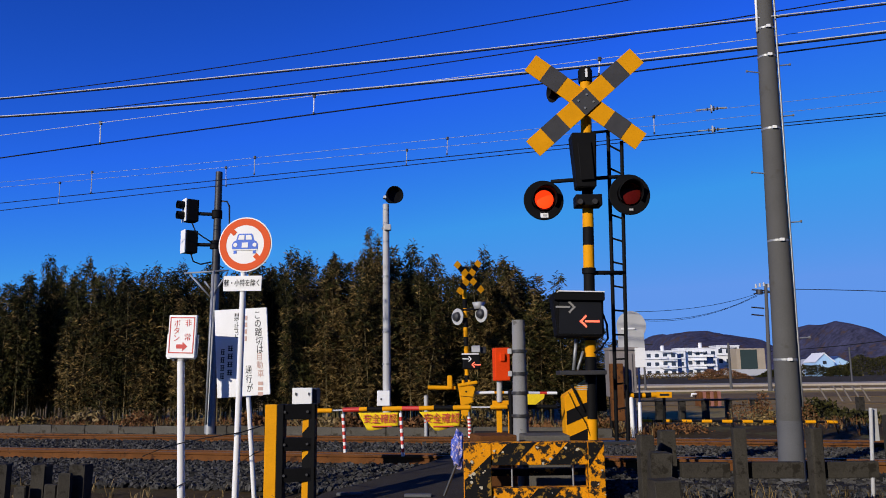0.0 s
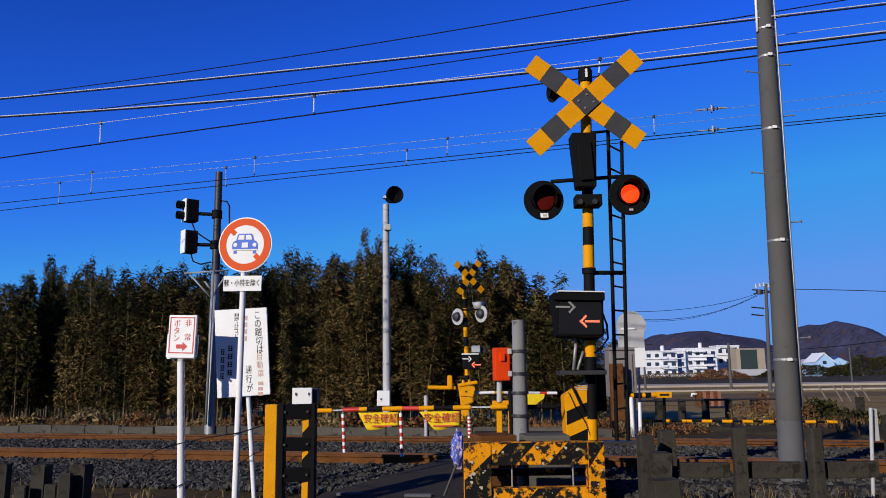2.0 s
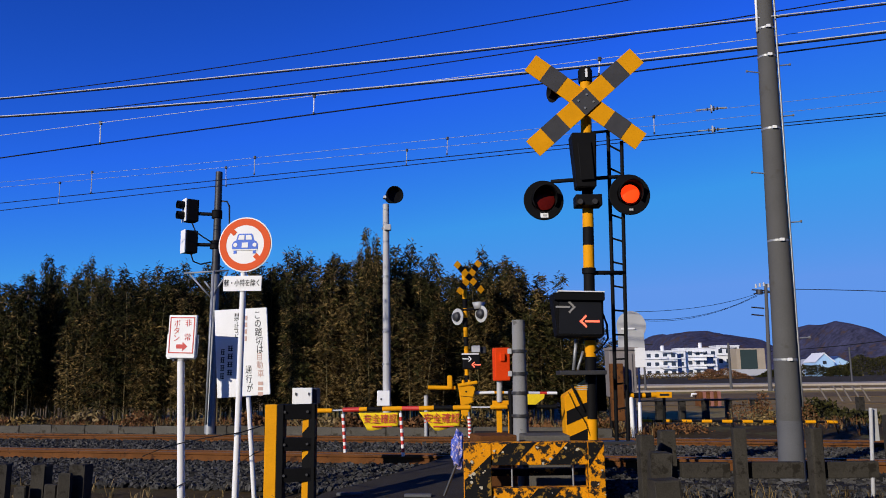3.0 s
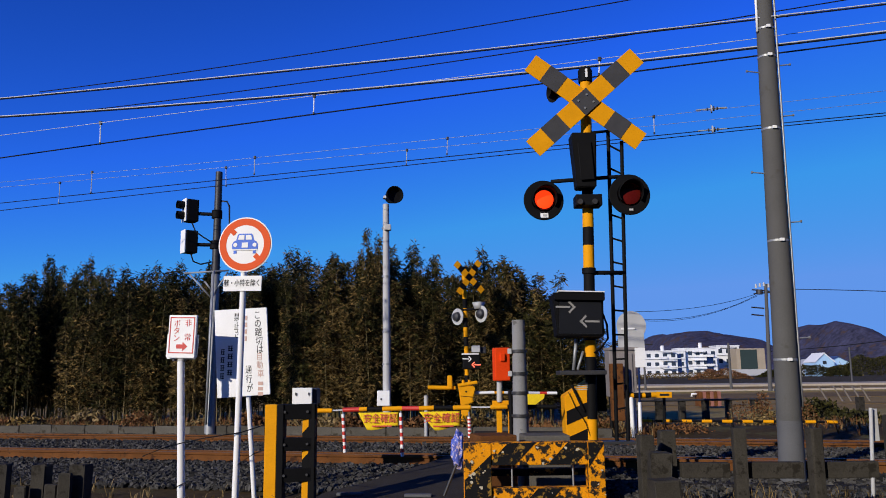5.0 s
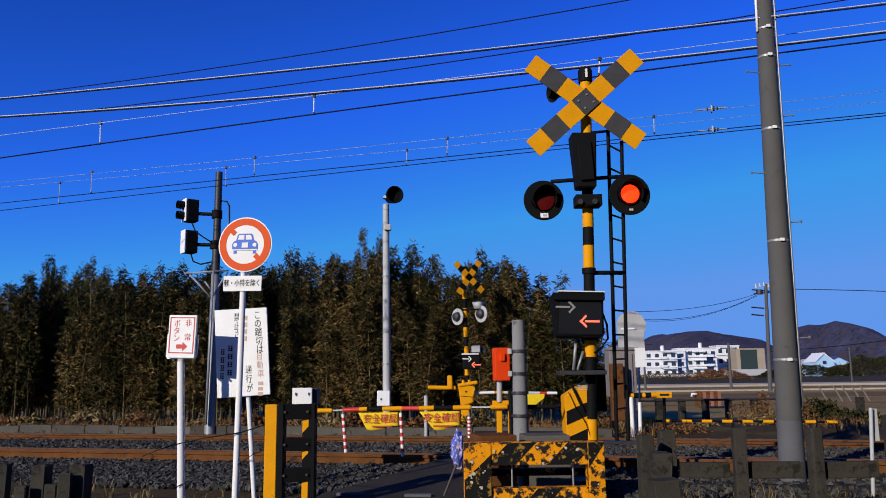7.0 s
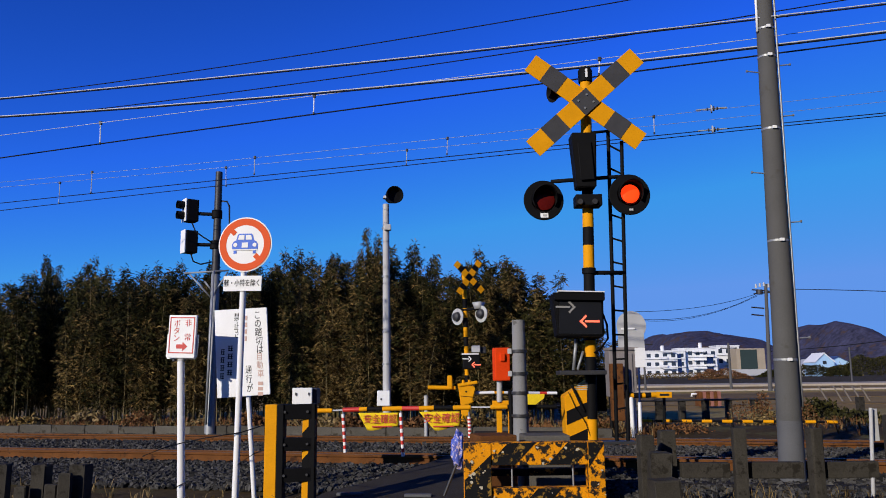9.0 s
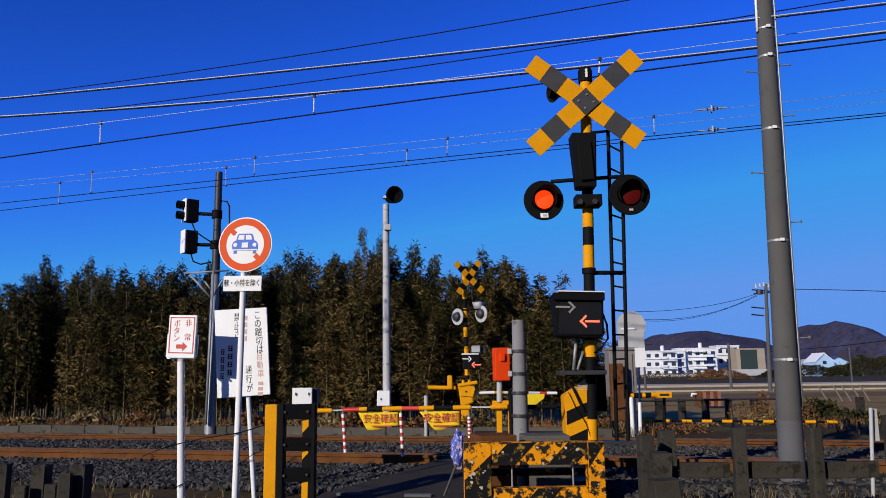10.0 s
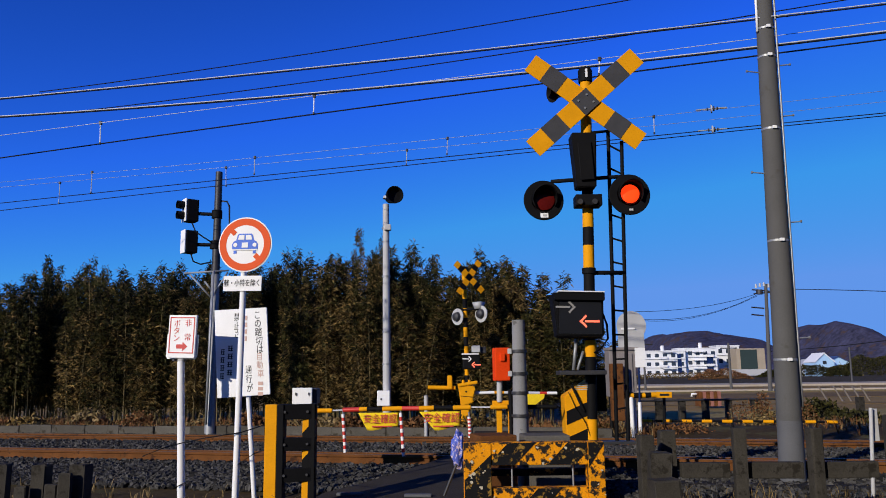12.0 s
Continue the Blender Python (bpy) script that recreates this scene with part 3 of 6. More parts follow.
def barrier_machine():
    c = V((1.443, 8.620, 1.118))
    o = thing("barrier_machine", (c.x, c.y, 0.25), "yellow and black striped crossing barrier with its boom lowered", "barrier")
    fr = face(c, 0)
    bm = B()
    prism(bm, ((-0.18, 0.16), (-0.05, 0.24), (0.1, 0.33), (0.1, -0.33), (-0.13, -0.33), (-0.17, -0.25)), 0.3, fr)
    bmesh.ops.bevel(bm, geom=bm.edges[:], offset=0.01, segments=2, affect="EDGES")
    body = part("machine_body", bm, YELLOW, o, "yellow cast housing with black stripes")
    for band in ((-0.14, 0.0), (-0.46, -0.27)):
        part("black_stripe", stripes_on(B(), fr, -0.165, 0.097, -0.3, 0.3, (band,), 0.11, -0.153), BLACK, body)
    bm = B()
    cyl(bm, fr @ Vector((-0.1, -0.17, 0.27)), fr @ Vector((0.02, -0.17, 0.0)), 0.014, 0.014, 8)
    part("crank_arm", bm, BLACK, body)
    part("cable", tube(B(), [fr @ Vector(p) for p in ((-0.14, -0.165, 0.2), (-0.06, -0.17, 0.02), (0.03, -0.172, -0.12), (0.09, -0.17, -0.3))], 0.004, 6), BLACK, body)
    for i in range(4):
        part("louvre", box(B(), fr @ Vector((0.0 + 0.012 * i, -0.155, 0.225 + 0.022 * i)), (0.13, 0.012, 0.008), None, 0.002), GREYPAINT, body)
    bm = B()
    box(bm, (1.434, 8.400, 1.518), (0.48, 0.34, 0.045), None, 0.008)
    part("cover_plate", bm, DARKSTEEL, o, "dark steel cover plate")
    bm = B()
    box(bm, V((1.684, 8.750, 1.333)), (0.12, 0.2, 0.45), None, 0.01)
    part("back_box", bm, BLACK, o)
    bm = B()
    box(bm, V((c.x, c.y + 0.05, 0.3)), (0.36, 0.32, 0.2), None, 0.01)
    part("pedestal", bm, CONCRETE, o)
    return o


bar_thing = barrier_machine()
BOOM = [
    ((1.166, 8.400, 1.171), (0.657, 8.450, 1.175), BLACK, 0.022), ((0.657, 8.450, 1.175), (0.480, 8.470, 1.171), YELLOW, 0.024), ((0.480, 8.470, 1.171), (0.272, 8.500, 1.172), BRIGHTWIRE, 0.008),
    ((0.272, 8.500, 1.172), (0.087, 8.520, 1.168), YELLOW, 0.025), ((0.087, 8.520, 1.168), (-0.117, 8.550, 1.169), BLACK, 0.024), ((-0.117, 8.550, 1.169), (-0.274, 8.570, 1.164), YELLOW, 0.025),
    ((-0.274, 8.570, 1.164), (-0.456, 8.600, 1.165), BARRED, 0.025), ((-0.456, 8.600, 1.165), (-0.670, 8.630, 1.161), YELLOW, 0.025), ((-0.670, 8.630, 1.161), (-0.836, 8.660, 1.161), BLACK, 0.022),
    ((-0.836, 8.660, 1.161), (-0.924, 8.680, 1.156), YELLOW, 0.024), ((-0.924, 8.680, 1.156), (-1.103, 8.700, 1.151), BARRED, 0.025), ((-1.103, 8.700, 1.151), (-1.222, 8.720, 1.146), BRIGHTWIRE, 0.008),
    ((-1.222, 8.720, 1.146), (-1.386, 8.750, 1.146), YELLOW, 0.024)]
for p, q, m, r in BOOM:
    part("boom_section", cyl(B(), p, q, r, r, 14), m, bar_thing)


def cloth(fr, w, h, sag, name, text, parent_label):
    """A yellow safety cloth laced under the boom, rippled, cut askew at one end."""
    o = thing(name, fr.translation, parent_label, "safety banner", "banners under the boom")
    bm = B()
    nx, nz = 16, 6
    grid = []
    for j in range(nz + 1):
        row = []
        for i in range(nx + 1):
            x, z = i / nx, -j / nz
            xx = x * w + (-z) * sag * (1 - x)
            row.append(bm.verts.new(fr @ Vector((xx, 0.012 * math.sin(x * 9 + z * 3) * (-z) - 0.006, z * h * (0.88 + 0.12 * math.sin(x * 4 + 1))))))
        grid.append(row)
    for a, b in zip(grid, grid[1:]):
        for i in range(nx):
            f = bm.faces.new((a[i], b[i], b[i + 1], a[i + 1]))
            f.smooth = True
    bmesh.ops.recalc_face_normals(bm, faces=bm.faces)
    bmesh.ops.solidify(bm, geom=bm.faces[:], thickness=0.003)
    part("cloth", bm, CLOTH, o)
    letters(text, h * 0.56, fr @ Matrix.Translation((w * 0.55, -0.026, -h * 0.38)), TEXTRED, o, squash=0.88)
    part("print_line", box(B(), fr @ Vector((w * 0.6, -0.024, -h * 0.78)), (w * 0.5, 0.003, h * 0.07)), TEXTRED, o)
    return o


BANNERS = [cloth(face((-0.934, 8.660, 1.121), -3), 0.4342, 0.1861, 0.1, "safety_banner", "安全確認", "yellow cloth banner with red lettering hanging under the boom"),
           cloth(face((-0.274, 8.560, 1.129), -3), 0.4292, 0.1962, 0.16, "safety_banner", "安全確認", "yellow cloth banner with red lettering hanging under the boom")]


def tassel(top, bottom):
    """A red and white striped hanging rod."""
    top, bottom = V(top), V(bottom)
    o = thing("hanging_rod", top, "thin red and white striped rod hanging from the boom", "hanging rod", "rods under the boom")
    k = 11
    for i in range(k):
        a, b = top + (bottom - top) * (i / k), top + (bottom - top) * ((i + 1) / k)
        part("rod_band", cyl(B(), a, b, 0.018, 0.018, 8), BARRED if i % 2 else WHITE, o)
    part("hook", cyl(B(), top, top + Vector((0, 0, 0.05)), 0.008, 0.008, 6), STEEL, o)
    return o


RODS = [tassel((-1.103, 8.700, 1.109), (-1.081, 8.700, 0.705)), tassel((-0.474, 8.600, 1.118), (-0.458, 8.600, 0.666)), tassel((0.253, 8.500, 1.073), (0.255, 8.500, 0.858))]


# ---------------------------------------------------------------- pillar, call box, guard frames
def pillar():
    o = thing("concrete_pillar", (0.776, 8.3, 0.2), "short round grey concrete pillar with steel bands", "pillar")
    a, b = V((0.778, 8.300, 0.726)), V((0.780, 8.300, 2.071))
    part("shaft", cyl(B(), (a.x, 8.3, 0.2), b, 0.09, 0.066, 20), PILLARCONC, o)
    for v in (623, 663, 697, 737):
        k = (v - 567) / 233
        p = b + (a - b) * k
        part("steel_band", cyl(B(), p + Vector((0, 0, -0.015)), p + Vector((0, 0, 0.015)), 0.072 + 0.02 * k + 0.006, 0.072 + 0.02 * k + 0.006, 20), DARKSTEEL, o)
        if v < 690:
            bm = B()
            box(bm, p + Vector((-0.1, -0.02, 0)), (0.04, 0.05, 0.055), None, 0.004)
            part("clamp_block", bm, GREYPAINT, o)
    bm = B()
    cyl(bm, (0.688, 8.36, 0.2), (0.684, 8.360, 1.352), 0.022, 0.022, 8)
    part("conduit", bm, BLACK, o)


pillar()


def call_box():
    c = V((0.605, 8.500, 1.618))
    o = thing("emergency_call_box", (c.x, c.y, 0.3), "bright red emergency button box on a yellow striped stand", "call box")
    bm = B()
    box(bm, c, (0.1644, 0.14, 0.3471), rz(8), 0.012)
    bx = part("box", bm, REDBOX, o)
    bm = B()
    box(bm, c + Vector((0.01, -0.08, 0.07)), (0.05, 0.03, 0.08), rz(8), 0.006)
    part("push_button", bm, REDBOX, bx)
    part("stem", cyl(B(), V((0.583, 8.500, 1.445)), V((0.578, 8.500, 1.221)), 0.03, 0.03, 12), GREYPAINT, o)
    for x in (0.573, 0.694):
        bm = B()
        box(bm, V((x, 8.52, 0.72)), (0.055, 0.05, 0.95), None, 0.004)
        part("stand_leg", bm, YELLOW, o)
    bm = B()
    box(bm, (0.603, 8.520, 1.197), (0.2, 0.06, 0.08), None, 0.004)
    part("stand_rail", bm, YELLOW, o)


call_box()


def slab(at, size, label, turn=0, material=None):
    bm = B()
    box(bm, at, size, rz(turn), 0.015)
    single("concrete_block", bm, material or CONCRETE, V(at) - Vector((0, 0, size[2] / 2)), label, "concrete block")


slab((0.965, 7.9, 0.56), (0.44, 0.4, 0.74), "pale concrete foundation block behind the guard frame", 2)
slab((0.452, 7.7, 0.56), (0.36, 0.4, 0.78), "brown rusty cover block beside the pillar", 12, RUST)


def guard_frame_near():
    """Welded box-section guard with peeling yellow and black hazard paint."""
    D = 6.75
    o = thing("guard_frame", (0.711, D, 0.15), "heavy guard frame in peeling yellow and black hazard paint", "guard frame", "guard frames beside the road")
    x0, x1, x2, x3 = 0.149, 0.375, 1.171, 1.307
    zt, zb, zl, zlb = 0.952, 0.769, 0.588, 0.417
    def beam(name, xa, xb, za, zc, dep, bands, slope, dy=0.0):
        fr = face(((xa + xb) / 2, D + dy, (za + zc) / 2))
        bm = B()
        box(bm, fr.translation, (xb - xa, dep, zc - za), None, 0.008)
        p = part(name, bm, WORN_YELLOW, o)
        hw, hh = (xb - xa) / 2, (zc - za) / 2
        for band in bands:
            bm = stripes_on(B(), fr, -hw + 0.004, hw - 0.004, -hh + 0.004, hh - 0.004, (band,), slope, -dep / 2 - 0.003)
            if len(bm.verts):
                part("black_stripe", bm, WORN_BLACK, p)
    beam("post", x0, x1, 0.12, zt, 0.16, ((-0.34, 0.12),), 0.2)
    beam("post", x2, x3, 0.12, zt, 0.16, ((0.21, 1.0), (-0.4, -0.28)), 0.19)
    w = x2 - x1
    sl = w * 1.0
    beam("top_rail", x1, x2, zb, zt, 0.14, ((-0.28, -0.05), (-0.78, -0.55)), sl)
    beam("lower_rail", x1, x2, zlb, zl, 0.12, ((-0.5, -0.3), (-1.0, -0.8)), sl)
    bm = B()
    box(bm, (0.745, 7.1, 0.669), (x3 - x0 - 0.1, 0.1, 0.06), None, 0.006)
    part("back_rail", bm, WORN_BLACK, o)
    for x in (0.551, 1.058):
        part("tie_rod", cyl(B(), (x, D + 0.02, zl), (x, D + 0.02, zb), 0.008, 0.008, 8), STEEL, o)
    return o


near_guard = guard_frame_near()
chips = random.Random(9)
for i in range(26):
    spot = chips.choice(((0.19, 0.42, 0.5, 0.93), (0.4, 1.1, 0.78, 0.92), (0.4, 1.1, 0.4, 0.55), (1.22, 1.35, 0.45, 0.75)))
    x, z = chips.uniform(spot[0], spot[1]), chips.uniform(spot[2], spot[3])
    r = chips.uniform(0.005, 0.016)
    outline = [(math.cos(k * math.tau / 7) * r * chips.uniform(0.3, 1.7), math.sin(k * math.tau / 7) * r * chips.uniform(0.5, 1.2)) for k in range(7)]
    part("paint_chip", prism(B(), outline, 0.003, face((x, 6.75 - (0.084 if x < 0.41 or x > 1.22 else (0.076 if z > 0.7 else 0.066)), z))), CREAM, near_guard)


def guard_frame_far():
    D = 7.4
    o = thing("guard_frame", (-1.418, D, 0.15), "black guard frame with yellow posts and painted-on shaded faces at the road edge", "guard frame", "guard frames beside the road")
    zt = 1.262
    xl, xr = -1.590, -1.230
    def upright(x, y, w, dep, m, name, top=zt):
        part(name, box(B(), (x, y, (top + 0.12) / 2), (w, dep, top - 0.12), None, 0.006), m, o)
    upright(xl, D, 0.108, 0.1, YELLOW, "post")
    # black slabs put in the posts' shaded right faces; yellow strip is the lit part
    upright(xl + 0.085, D + 0.03, 0.06, 0.16, BLACK, "post_flange")
    upright(xr, D + 0.1, 0.06, 0.14, BLACK, "post_flange")
    upright(-1.281, D + 0.06, 0.07, 0.05, YELLOW, "post", zt - 0.03)
    # slanting black bands cut the yellow strip into pieces
    fr = face((-1.281, D + 0.06, 0.7))
    for band in ((-0.12, 0.06), (0.2, 0.3), (-0.5, -0.35)):
        part("black_stripe", stripes_on(B(), fr, -0.034, 0.034, -0.57, 0.52, (band,), 0.07, -0.028), BLACK, o)
    for v, h in ((1.192, 0.135), (0.901, 0.115), (0.629, 0.12)):
        a, b = V((xl + 0.06, D, v)), V((xr + 0.03, D + 0.09, v))
        d = b - a
        part("rail", box(B(), (a + b) / 2, (d.length, 0.1, h), rz(math.degrees(math.atan2(d.y, d.x))), 0.006), BLACK, o)
        for k in (0.2, 0.8):
            c = a + d * k + Vector((0, -0.055, 0))
            part("bolt", cyl(B(), c, c + Vector((0, -0.012, 0)), 0.012, 0.012, 8), DARKSTEEL, o)


guard_frame_far()


def sensor_box():
    c = V((-1.513, 8.720, 1.306))
    o = thing("sensor_box", (c.x, c.y, 0.3), "white metal obstacle sensor box, shaded side painted dark, on a dark post", "sensor box")
    bm = B()
    box(bm, (-1.549, 8.720, 1.306), (0.2124, 0.04, 0.1749), None, 0.006)
    part("front_cover", bm, WHITE, o)
    # dark body behind the cover paints in the box's shaded right side
    bm = B()
    box(bm, V((-1.522, 8.880, 1.302)), (0.2499, 0.24, 0.1687), None, 0.008)
    part("housing", bm, DARKSTEEL, o)
    part("post", cyl(B(), (c.x, 8.88, 0.25), (c.x, 8.88, c.z - 0.08), 0.05, 0.05, 12), DARKSTEEL, o)
    for dx in (-0.07, 0.07):
        bm = B()
        box(bm, V((-1.545, 8.695, 1.307)) + Vector((dx, -0.005, 0.02)), (0.012, 0.01, 0.03), None, 0.002)
        part("catch", bm, DARKSTEEL, o)


sensor_box()

# ---------------------------------------------------------------- signs on white poles


def button_sign():
    D = 8.5
    c = V((-2.806, 8.500, 1.953))
    o = thing("button_sign", (-2.755, D, 0.14), "white sign with red frame, lettering and arrow on a white pole", "sign")
    part("pole", cyl(B(), (-2.755, D + 0.02, 0.14), (-2.820, 8.523, 1.689), 0.04, 0.038, 16), WHITE, o)
    fr = face(c, -12, 0, 2) @ Matrix.Scale(1.118, 4)
    bm = B()
    box(bm, (0, 0, 0), (0.29, 0.03, 0.41), None, 0.006)
    bm.transform(fr)
    b = part("board", bm, WHITE, o)
    bm = B()
    prism(bm, ((-0.16, -0.215), (0.13, -0.215), (0.15, -0.18), (0.155, 0.02), (-0.175, 0.02), (-0.175, -0.19)), 0.012, fr @ Matrix.Translation((0, 0.03, 0)))
    part("backing_plate", bm, WHITE, o, "larger dented white plate behind the sign")
    for x in (-0.07, 0.03):
        part("bolt", cyl(B(), fr @ Vector((x, -0.02, -0.225)), fr @ Vector((x, 0.03, -0.225)), 0.013, 0.013, 8), DARKSTEEL, o)
    for (x, z), (w, h) in (((0, 0.18), (0.26, 0.01)), ((0, -0.155), (0.26, 0.01)), ((-0.125, 0.012), (0.01, 0.345)), ((0.125, 0.012), (0.01, 0.345))):
        bm = B()
        box(bm, (x, -0.0165, z), (w, 0.003, h))
        bm.transform(fr)
        part("frame_line", bm, TEXTRED, b)
    for ch, x, z in (("非", 0.062, 0.125), ("常", 0.062, -0.01), ("ボ", -0.055, 0.12), ("タ", -0.055, 0.05), ("ン", -0.055, -0.02)):
        letters(ch, 0.072, fr @ Matrix.Translation((x, -0.016, z)), TEXTRED, b)
    bm = B()
    prism(bm, ((-0.05, 0.02), (0.015, 0.02), (0.015, 0.045), (0.065, 0.0), (0.015, -0.045), (0.015, -0.02), (-0.05, -0.02)), 0.003, fr @ Matrix.Translation((0.0, -0.0165, -0.095)))
    part("arrow", bm, TEXTRED, b)
    bm = B()
    box(bm, (0, 0, 0), (0.06, 0.05, 0.06), None, 0.006)
    bm.transform(Matrix.Translation(V((-2.820, 8.523, 1.689))))
    part("clamp", bm, GREYPAINT, o)


button_sign()


def no_entry_sign():
    D = 8.46
    c = V((-2.141, 8.420, 2.933))
    o = thing("vehicle_ban_sign", (-2.182, D, 0.15), "round red-rimmed car ban sign and plate on a white pole", "road sign")
    part("pole", cyl(B(), (-2.184, D, 0.15), (-2.156, 8.460, 2.896), 0.034, 0.032, 16), WHITE, o)
    fr = face(c, -7, 0, 1)
    def disc(r, d, th=0.003, seg=48):
        return lathe(B(), ((r, d - th), (r, d)), fr, seg)
    dsc = part("disc", disc(0.3, 0.0, 0.004), WHITE, o)
    bm = lathe(B(), ((0.286, 0.003), (0.286, 0.006), (0.212, 0.006), (0.212, 0.003)), fr, 48)
    part("red_ring", bm, SIGNRED, dsc)
    part("white_centre", disc(0.212, 0.004), WHITE, dsc)
    for x0, z0, x1, z1 in ((-0.19, 0.19, -0.11, 0.11), (0.19, -0.19, 0.11, -0.11)):
        f2 = fr @ Matrix.Translation(((x0 + x1) / 2, -0.006, (z0 + z1) / 2)) @ pose(0, 0, 0, 0, 45)
        bm = B()
        box(bm, (0, 0, 0), (0.1, 0.003, 0.055))
        bm.transform(f2)
        part("slash", bm, SIGNRED, dsc)
    car = ((-0.145, -0.05), (-0.145, 0.005), (-0.125, 0.035), (-0.1, 0.045), (-0.085, 0.105), (-0.07, 0.118), (0.07, 0.118), (0.085, 0.105), (0.1, 0.045), (0.125, 0.035), (0.145, 0.005), (0.145, -0.05))
    bm = prism(B(), car, 0.003, fr @ Matrix.Translation((0, -0.0065, 0.0)))
    cp = part("car_symbol", bm, SIGNBLUE, dsc)
    for pts in (((-0.08, 0.052), (-0.066, 0.103), (-0.008, 0.103), (-0.008, 0.052)), ((0.008, 0.052), (0.008, 0.103), (0.066, 0.103), (0.08, 0.052)), ((-0.035, -0.035), (-0.035, 0.02), (0.035, 0.02), (0.035, -0.035)), ((-0.14, -0.066), (-0.14, -0.055), (0.14, -0.055), (0.14, -0.066))):
        part("light_shape", prism(B(), pts, 0.003, fr @ Matrix.Translation((0, -0.009, 0.0))), WHITE, cp)
    for x in (-0.108, 0.108):
        f2 = fr @ Matrix.Translation((x, -0.009, -0.005))
        part("headlight", lathe(B(), ((0.022, 0), (0.022, 0.002)), f2, 16), WHITE, cp)
        part("tyre", prism(B(), ((x - 0.017, -0.1), (x - 0.017, -0.06), (x + 0.017, -0.06), (x + 0.017, -0.1)), 0.003, fr @ Matrix.Translation((0, -0.0065, 0.0))), SIGNBLUE, cp)
    c2 = V((-2.159, 8.420, 2.509))
    f2 = face(c2, -7, 0, 1)
    bm = B()
    box(bm, (0, 0, 0), (0.425, 0.006, 0.165), None, 0.002)
    bm.transform(f2)
    pl = part("plate", bm, WHITE, o, "white plate with black lettering")
    letters("軽・小特を除く", 0.082, f2 @ Matrix.Translation((0, -0.006, 0)), INK, pl, squash=0.72)


no_entry_sign()


def notice_board():
    D = 8.95
    o = thing("notice_board", (-2.120, D, 0.2), "leaning white notice board with black and faded red lettering", "notice board")
    part("post", cyl(B(), (-2.106, D + 0.04, 0.17), (-2.235, 8.990, 1.691), 0.027, 0.027, 12), WHITE, o)
    c = V((-2.279, 8.950, 1.798))
    fr = face(c, -8)
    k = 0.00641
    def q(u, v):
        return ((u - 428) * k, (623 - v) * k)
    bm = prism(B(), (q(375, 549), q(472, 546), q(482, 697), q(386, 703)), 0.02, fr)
    bmesh.ops.bevel(bm, geom=bm.edges[:], offset=0.003, segments=1, affect="EDGES")
    b = part("board", bm, WHITE, o)
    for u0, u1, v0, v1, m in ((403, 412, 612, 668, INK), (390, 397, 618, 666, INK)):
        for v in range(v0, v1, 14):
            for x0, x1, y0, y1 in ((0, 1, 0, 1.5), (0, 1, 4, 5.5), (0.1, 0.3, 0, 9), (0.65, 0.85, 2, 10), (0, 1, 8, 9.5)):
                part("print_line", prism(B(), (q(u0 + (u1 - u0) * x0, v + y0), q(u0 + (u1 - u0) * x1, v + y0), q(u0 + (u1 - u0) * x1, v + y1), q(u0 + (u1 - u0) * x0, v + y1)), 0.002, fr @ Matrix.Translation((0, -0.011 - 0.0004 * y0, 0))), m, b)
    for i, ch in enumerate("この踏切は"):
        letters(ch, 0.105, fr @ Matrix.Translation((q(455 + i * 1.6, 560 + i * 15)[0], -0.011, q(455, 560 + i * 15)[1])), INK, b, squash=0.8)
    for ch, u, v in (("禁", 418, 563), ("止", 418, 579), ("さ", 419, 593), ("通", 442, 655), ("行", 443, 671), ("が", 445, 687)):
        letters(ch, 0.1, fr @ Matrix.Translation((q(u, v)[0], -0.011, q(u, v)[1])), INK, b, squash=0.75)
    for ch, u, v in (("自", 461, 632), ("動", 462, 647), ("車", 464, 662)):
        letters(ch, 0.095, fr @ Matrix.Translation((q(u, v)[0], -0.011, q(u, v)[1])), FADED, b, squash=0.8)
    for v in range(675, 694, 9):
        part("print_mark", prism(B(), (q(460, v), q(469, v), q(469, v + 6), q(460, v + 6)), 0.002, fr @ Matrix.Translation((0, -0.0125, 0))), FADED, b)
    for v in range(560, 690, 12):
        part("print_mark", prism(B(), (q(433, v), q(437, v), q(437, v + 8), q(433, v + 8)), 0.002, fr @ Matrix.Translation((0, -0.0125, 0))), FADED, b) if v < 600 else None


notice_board()


